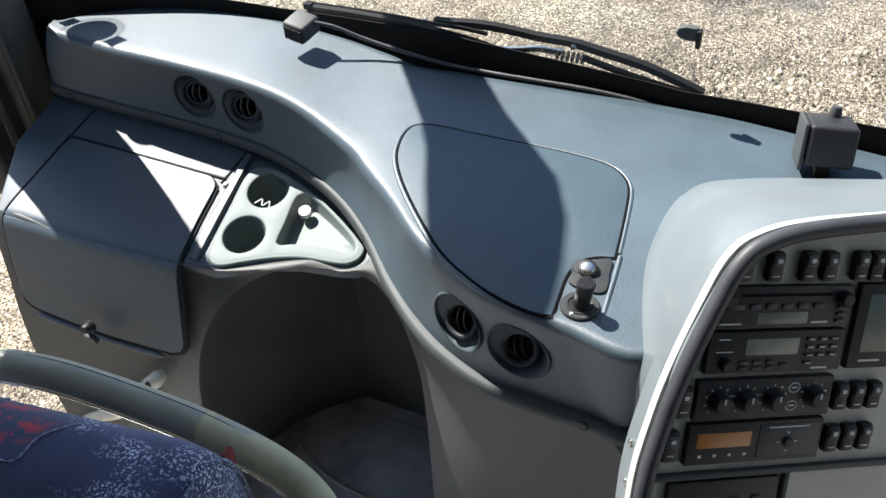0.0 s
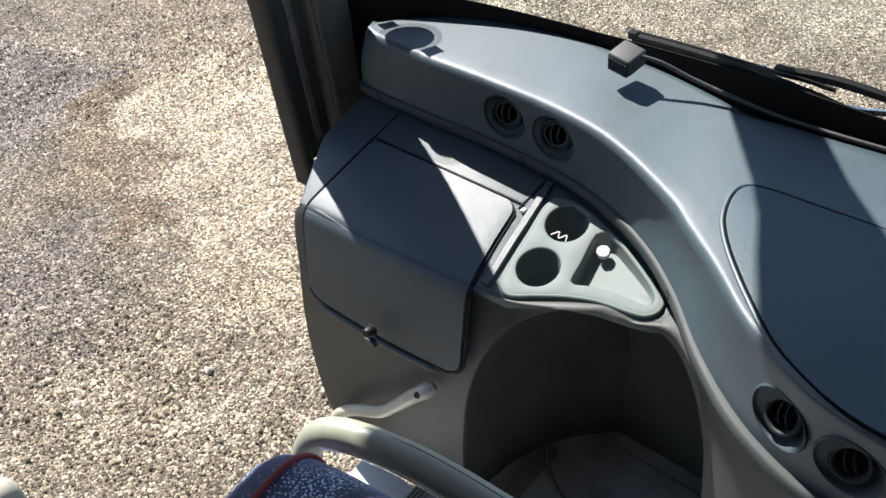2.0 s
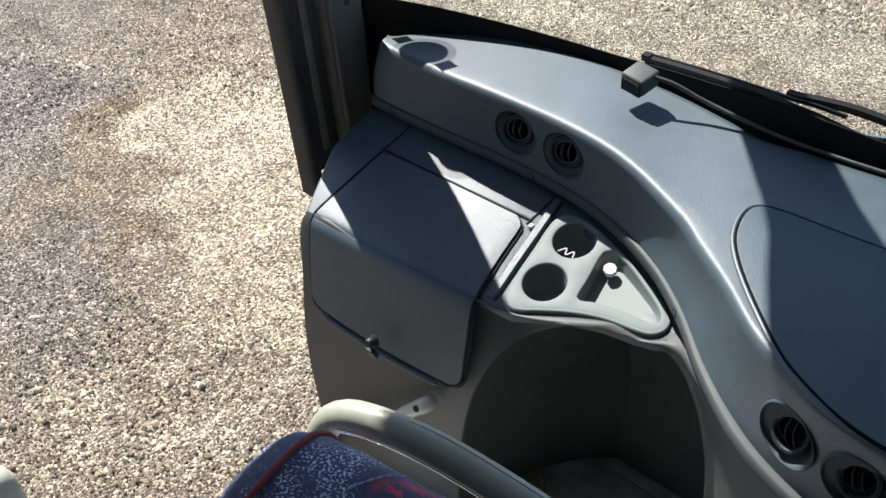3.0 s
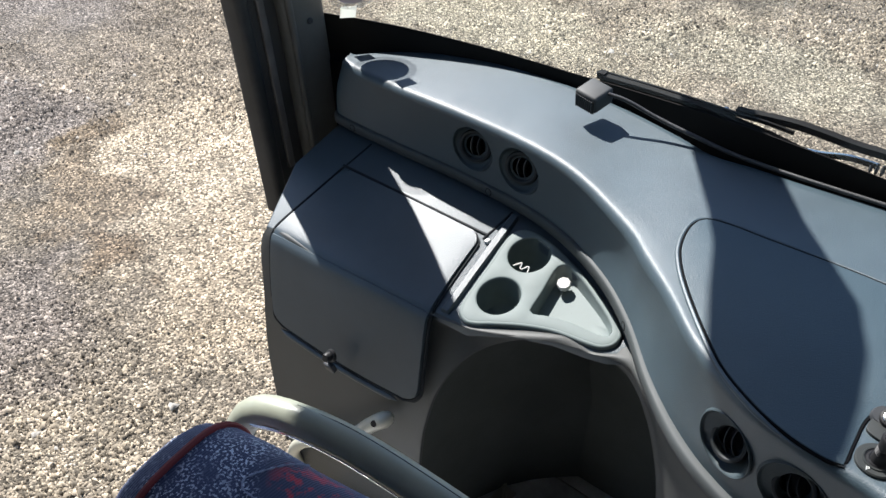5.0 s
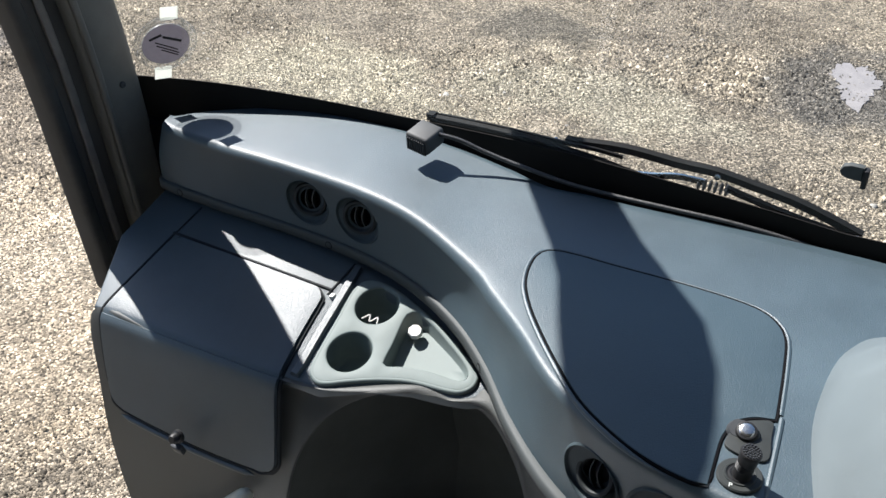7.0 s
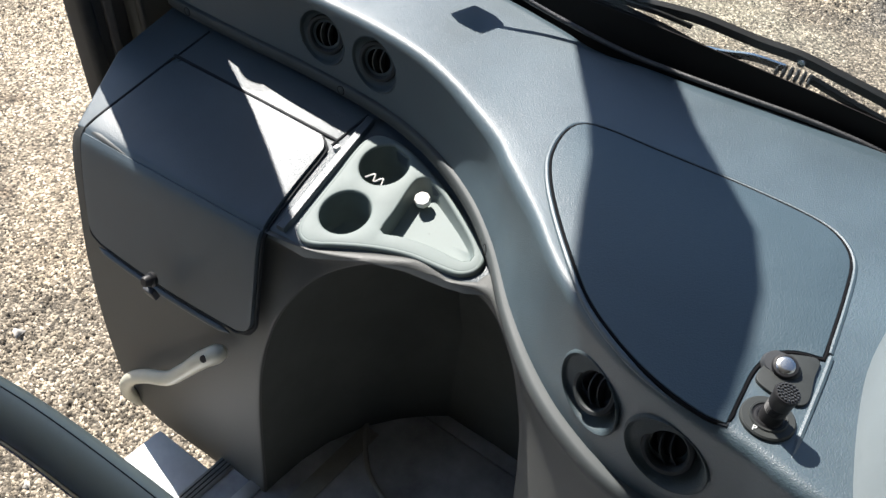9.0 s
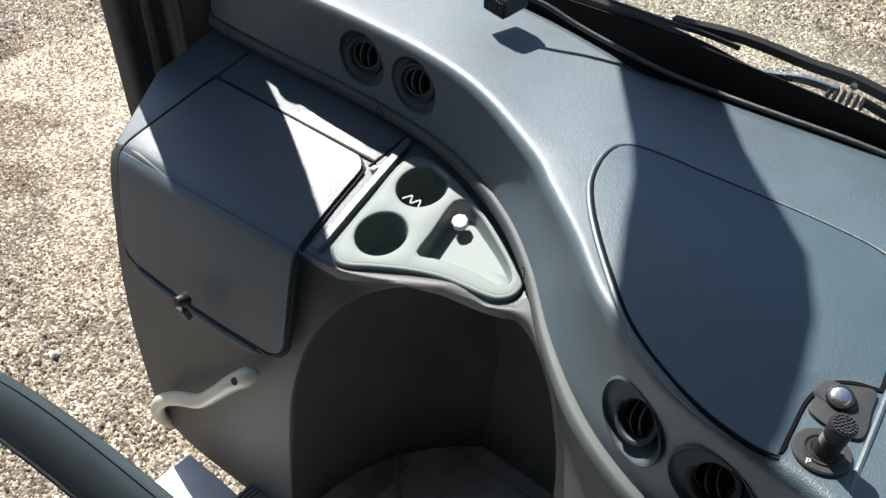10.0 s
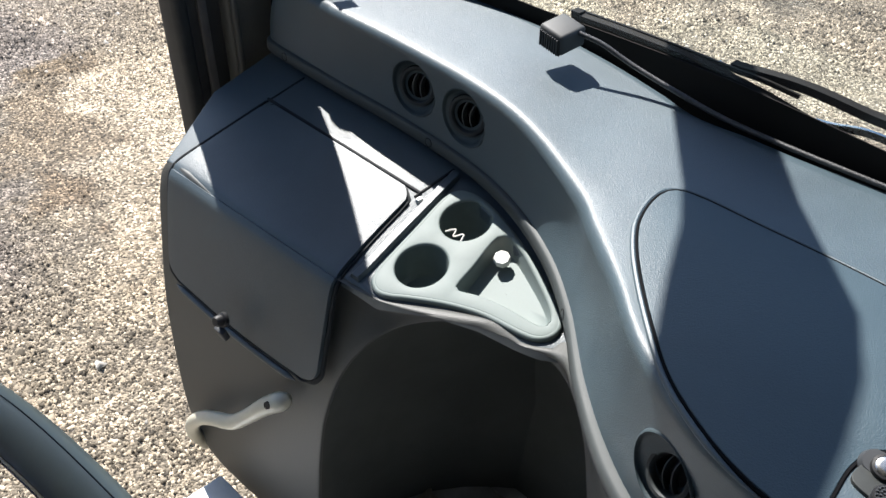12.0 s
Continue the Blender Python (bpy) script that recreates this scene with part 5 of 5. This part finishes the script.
# ---- courier's seat ----
def seat_mat():
    m = bpy.data.materials.new("seat_moquette")
    m.use_nodes = True
    t = m.node_tree
    n, l = t.nodes, t.links
    b = n["Principled BSDF"]
    b.inputs["Roughness"].default_value = 0.9
    co = n.new("ShaderNodeTexCoord")

    def nz(scale, detail=3.0, rough=0.5, off=0.0):
        mp = n.new("ShaderNodeMapping")
        mp.inputs["Location"].default_value = (off, off * 1.7, off * 0.3)
        l.new(co.outputs["Object"], mp.inputs["Vector"])
        k = n.new("ShaderNodeTexNoise")
        k.inputs["Scale"].default_value = scale
        k.inputs["Detail"].default_value = detail
        k.inputs["Roughness"].default_value = rough
        l.new(mp.outputs["Vector"], k.inputs["Vector"])
        return k.outputs["Fac"]

    def step(src, lo, hi):
        r = n.new("ShaderNodeMapRange")
        r.inputs["From Min"].default_value = lo
        r.inputs["From Max"].default_value = hi
        l.new(src, r.inputs["Value"])
        return r.outputs["Result"]

    def math2(op, a, c):
        k = n.new("ShaderNodeMath")
        k.operation = op
        for i, v in ((0, a), (1, c)):
            if isinstance(v, float):
                k.inputs[i].default_value = v
            else:
                l.new(v, k.inputs[i])
        return k.outputs["Value"]

    def mixc(fac, a, c):
        k = n.new("ShaderNodeMix")
        k.data_type = "RGBA"
        l.new(fac, k.inputs["Factor"])
        if isinstance(a, tuple):
            k.inputs["A"].default_value = (*a, 1)
        else:
            l.new(a, k.inputs["A"])
        k.inputs["B"].default_value = (*c, 1)
        return k.outputs["Result"]

    base = mixc(step(nz(7.0), 0.4, 0.6), (0.024, 0.031, 0.068), (0.037, 0.048, 0.108))
    def spot(x, y, rx, ry):
        mp = n.new("ShaderNodeMapping")
        mp.vector_type = "TEXTURE"
        mp.inputs["Location"].default_value = (x, y, 1.95)
        mp.inputs["Scale"].default_value = (rx, ry, 0.2)
        l.new(co.outputs["Object"], mp.inputs["Vector"])
        ln = n.new("ShaderNodeVectorMath")
        ln.operation = "LENGTH"
        l.new(mp.outputs["Vector"], ln.inputs[0])
        return ln.outputs["Value"]

    near = spot(-0.270, 0.342, 0.040, 0.028)
    clear = step(near, 1.1, 1.5)
    specks = math2("MULTIPLY", step(nz(420.0, 2.0), 0.54, 0.59), math2("MULTIPLY", step(nz(15.0, 3.0, 0.6, 3.1), 0.47, 0.60), clear))
    base = mixc(specks, base, (0.52, 0.58, 0.70))
    red = math2("MULTIPLY", step(near, 1.05, 0.6), step(nz(75.0, 4.0, 0.7, 1.3), 0.49, 0.59))
    base = mixc(red, base, (0.42, 0.022, 0.034))
    l.new(base, b.inputs["Base Color"])
    b.inputs["Sheen Weight"].default_value = 0.45
    b.inputs["Sheen Roughness"].default_value = 0.45
    b.inputs["Sheen Tint"].default_value = (0.55, 0.65, 1.0, 1)
    wave = n.new("ShaderNodeTexWave")
    wave.inputs["Scale"].default_value = 130.0
    wave.bands_direction = "X"
    wave.inputs["Distortion"].default_value = 0.6
    l.new(co.outputs["Object"], wave.inputs["Vector"])
    bump = n.new("ShaderNodeBump")
    bump.inputs["Strength"].default_value = 0.25
    bump.inputs["Distance"].default_value = 0.0015
    l.new(wave.outputs["Fac"], bump.inputs["Height"])
    l.new(bump.outputs["Normal"], b.inputs["Normal"])
    return m


seat = thing("courier_seat", "folding seat back in blue moquette with red and white figures", "seat")
SEAT = seat_mat()
PIPING = mat("red_piping", (0.17, 0.02, 0.024), 0.7, spots=0.15, spot_scale=60, grain=0.2)
sm = Matrix.Translation((-0.229, 0.314, 1.704)) @ Matrix.Rotation(radians(8), 4, "Z")


def seat_ring(x, s):
    ring = []
    hy, hz = 0.082 * s, 0.29
    for a in np.linspace(0, 2 * math.pi, 40, endpoint=False):
        c, d = math.cos(a), math.sin(a)
        e = 0.62
        y = hy * math.copysign(abs(c) ** e, c)
        z = hz * math.copysign(abs(d) ** 0.35, d) - (0.29 * (1 - s) * 0.5 if d > 0 else 0)
        ring.append(sm @ Vector((x, y, z)))
    return ring


xs2 = [(-0.184, 0.05), (-0.1835, 0.45), (-0.180, 0.70), (-0.172, 0.86), (-0.160, 0.94), (-0.140, 0.985), (-0.10, 1.0)] + [(x, 1.0 + 0.02 * math.sin(9 * x)) for x in np.linspace(-0.06, 0.09, 8)] + [(0.110, 0.99), (0.121, 0.95), (0.128, 0.86), (0.131, 0.6), (0.132, 0.05)]
part("back_cushion", loft([seat_ring(*q) for q in xs2], True), SEAT, seat)


def seat_top(x, y):
    """A place on the cushion's crown, a hair above the cloth."""
    return sm @ Vector((x, y, 0.29 * (1 - min(0.98, abs(y / 0.082)) ** 3.2) ** 0.175 + 0.0006))


STITCH = mat("pale_stitching", (0.26, 0.30, 0.42), 0.9, spots=0.2, spot_scale=200)
line = spline([(-0.060, 0.056), (-0.074, 0.030), (-0.083, 0.010), (-0.076, 0.004), (-0.048, 0.002), (-0.010, -0.004), (-0.004, 0.020), (0.006, 0.034), (0.022, 0.054)], 60)
part("stitched_figure", tube([seat_top(x, y) for x, y in line[::3]], lambda u: 0.0007 + 0.0004 * math.sin(u * 160), 6, 90), STITCH, seat, "pale stitched outline")
part("piping", tube([p + (p - sm @ Vector((-0.140, 0, 0))).normalized() * 0.001 for p in seat_ring(-0.140, 0.985)], 0.0030, 8, 120, closed=True), PIPING, seat, "dark red piping")
part("frame_post", box(sm @ Vector((-0.02, 0.0, -0.57)), (0.26, 0.05, 0.72), None, 0.01), BLACK, seat, "black seat frame")
part("piping", tube([p for p in seat_ring(0.122, 0.955)], 0.0022, 8, 120, closed=True), SEAT, seat)
part("tag", box(seat_top(0.120, 0.066) - Vector((0, 0, 0.006)), (0.005, 0.010, 0.020), None, 0.001), PIPING, seat, "small red cloth tag")

# ---- post by the door ----
post = thing("door_post", "short cream rounded post beside the entrance step", "post")
part("shaft", lathe([(0, 1.548), (0.012, 1.546), (0.022, 1.538), (0.027, 1.522), (0.028, 1.50), (0.028, 0.752)], Matrix.Translation((-0.952, 0.225, 0)), 28), CREAM, post)

# ---- step and floor edges ----
FLOORTRIM = mat("floor_trim", (0.26, 0.25, 0.21), 0.5, spots=0.15, spot_scale=20, grain=0.1)
step = thing("entrance_step", "pale entrance step plate with aluminium nosing", "step", kind="structure")
part("plate", box((-0.967, 0.373, 0.722), (0.154, 1.10, 0.06), bevel=0.004), STEPWHITE, step)
part("nosing", box((-0.880, 0.40, 0.752), (0.034, 1.14, 0.006), bevel=0.002), ALU, step, "ribbed aluminium nosing")
for i in range(3):
    part("groove", box((-0.889 + 0.009 * i, 0.40, 0.7556), (0.0025, 1.14, 0.001), bevel=0), RUBBER, step, smooth=False)
part("kick_plate", tube([(-0.747, 1.226, 0.755), (-0.701, 1.167, 0.757), (-0.645, 1.115, 0.758), (-0.575, 1.087, 0.758), (-0.50, 1.076, 0.758), (-0.40, 1.07, 0.757)], 0.0055, 12, 50), FLOORTRIM, step, "pale floor edging")
part("floor_strip", box((-0.712, 0.985, 0.754), (0.040, 0.43, 0.006), bevel=0.002), FLOORTRIM, step, "dull olive floor strip")
part("sill_plate", box((-0.800, 0.93, 0.754), (0.030, 0.16, 0.006), bevel=0.002), ALU, step, "dull aluminium sill plate")
part("panel_foot", box((-0.315, 1.10, 0.757), (0.02, 0.14, 0.012), bevel=0.003), ALU, step)

# ---- unseen mirror shape outside, added to cast the dashboard's shadow band ----
def mirror():
    mm = thing("unseen_shadow_caster", "unseen black mirror shape added to cast the dashboard's shadow band", "mirror")
    rows = []
    # Rows follow the shadow's outline, carried back towards the sun.
    for yb, xl, xr, h in ((1.47, -0.545, -0.40, 0.70), (1.41, -0.520, -0.345, 0.75), (1.33, -0.458, -0.277, 0.83), (1.245, -0.392, -0.190, 0.90), (1.18, -0.350, -0.124, 0.97), (1.09, -0.308, -0.076, 1.08), (1.0, -0.262, -0.050, 1.20), (0.93, -0.232, -0.035, 1.32), (0.87, -0.205, -0.03, 1.44)):
        rows.append([(x - SUN_RUN[0] * h, yb - SUN_RUN[1] * h, 1.675 + h) for x in np.linspace(xl, xr, 9)])
    a = loft(rows)
    ext = bmesh.ops.extrude_face_region(a, geom=list(a.faces))
    bmesh.ops.translate(a, vec=Vector((-SUN_RUN[0], -SUN_RUN[1], 1.0)) * 0.05, verts=[g for g in ext["geom"] if isinstance(g, bmesh.types.BMVert)])
    part("housing", a, BLACK, mm)
    part("arm", tube([(-1.42, 1.42, 3.10), (-1.43, 1.32, 3.22), (-1.38, 1.22, 3.31)], 0.02, 10), BLACK, mm)


mirror()


# ---- puddles and loose gravel ----
WATER = mat("muddy_water", (0.27, 0.245, 0.23), 0.12, spots=0.12, spot_scale=9, grain=0.1, grain_scale=60)


def puddle(x, y, rx, ry, seed):
    rng = np.random.default_rng(seed)
    ph = rng.random(6) * 6.28
    out = []
    for a in np.linspace(0, 2 * math.pi, 72, endpoint=False):
        r = 1 + 0.22 * math.sin(2 * a + ph[0]) + 0.16 * math.sin(3 * a + ph[1]) + 0.11 * math.sin(5 * a + ph[2]) + 0.08 * math.sin(9 * a + ph[3]) + 0.07 * math.sin(17 * a + ph[4]) + 0.06 * math.sin(29 * a + ph[5])
        out.append((x + rx * r * math.cos(a), y + ry * r * math.sin(a)))
    tagged(part("puddle", plate(out, [], lambda px, py: 0.0068, 0.007, 0), WATER), "shallow pale muddy puddle on the gravel", "puddle", "puddles", "structure")


puddle(-0.44, 5.80, 0.13, 0.27, 1)
puddle(-0.10, 5.56, 0.11, 0.17, 2)
puddle(-6.15, 3.85, 0.30, 0.20, 5)


def gravel(count, x0, x1, y0, y1, seed, small, large, skin, label, tall=0.62):
    rng = np.random.default_rng(seed)
    base = np.array([(1, 0, 0), (-0.4, 0.9, 0), (-0.5, -0.85, 0), (0.35, -0.25, 1), (-0.45, 0.15, 0.9)], float)
    faces = np.array([(0, 1, 3), (1, 4, 3), (1, 2, 4), (2, 3, 4), (2, 0, 3)])
    size = np.minimum(small * np.exp(0.55 * rng.standard_normal(count)), large)
    turn = rng.random(count) * 6.28
    px, py = x0 + (x1 - x0) * rng.random(count), y0 + (y1 - y0) * rng.random(count)
    drift = np.sin(2.3 * px + 1.7 * np.sin(1.9 * py)) + np.sin(3.1 * py - 1.3 * px + 2.0) + 0.8 * np.sin(6.7 * px + 5.9 * py + 2 * np.sin(4 * px)) + 0.6 * np.sin(15 * px - 11 * py + 3 * np.sin(7 * py))
    size *= np.clip(1.0 + 0.24 * drift, 0.3, 1.6)
    for (zx, zy), (rx, ry), _ in ZONES[:4]:
        size *= 1 - 0.38 * np.exp(-((px - zx) / rx) ** 2 - ((py - zy) / ry) ** 2)
    v = np.repeat(base[None], count, 0) * (0.6 + 0.8 * rng.random((count, 5, 3)))
    v *= size[:, None, None] * np.array((1.0, 0.8, tall))
    c, s = np.cos(turn)[:, None], np.sin(turn)[:, None]
    x = v[:, :, 0] * c - v[:, :, 1] * s + px[:, None]
    y = v[:, :, 0] * s + v[:, :, 1] * c + py[:, None]
    verts = np.stack([x, y, v[:, :, 2] - 0.002 * (v[:, :, 2] == 0)], 2).reshape(-1, 3)
    tri = (faces[None] + (np.arange(count) * 5)[:, None, None]).reshape(-1, 3)
    me = bpy.data.meshes.new("gravel")
    me.vertices.add(len(verts))
    me.vertices.foreach_set("co", verts.ravel())
    me.loops.add(tri.size)
    me.loops.foreach_set("vertex_index", tri.ravel())
    me.polygons.add(len(tri))
    me.polygons.foreach_set("loop_start", np.arange(len(tri)) * 3)
    me.update(calc_edges=True)
    me.materials.append(skin)
    return tagged(new("gravel", me), label, "gravel", kind="stuff")


GRAVEL = stone_mat("gravel_stone", False)
PALESTONE = mat("pale_stone", (0.40, 0.375, 0.335), 0.85, spots=0.35, spot_scale=25, grain=0.3, grain_scale=200, spec=0.3)
gravel(320000, -6.3, -1.25, -0.6, 5.0, 11, 0.0036, 0.014, GRAVEL, "fine loose grey and brown gravel", 0.75)
gravel(270000, -6.0, 1.6, 2.6, 8.7, 12, 0.0048, 0.015, GRAVEL, "fine loose grey and brown gravel", 0.8)
gravel(700, -6.0, -1.25, -0.6, 5.0, 13, 0.0075, 0.024, PALESTONE, "larger pale stones scattered over the gravel", 0.6)
gravel(500, -6.0, 2.6, 3.0, 8.4, 14, 0.009, 0.026, PALESTONE, "larger pale stones scattered over the gravel", 0.6)
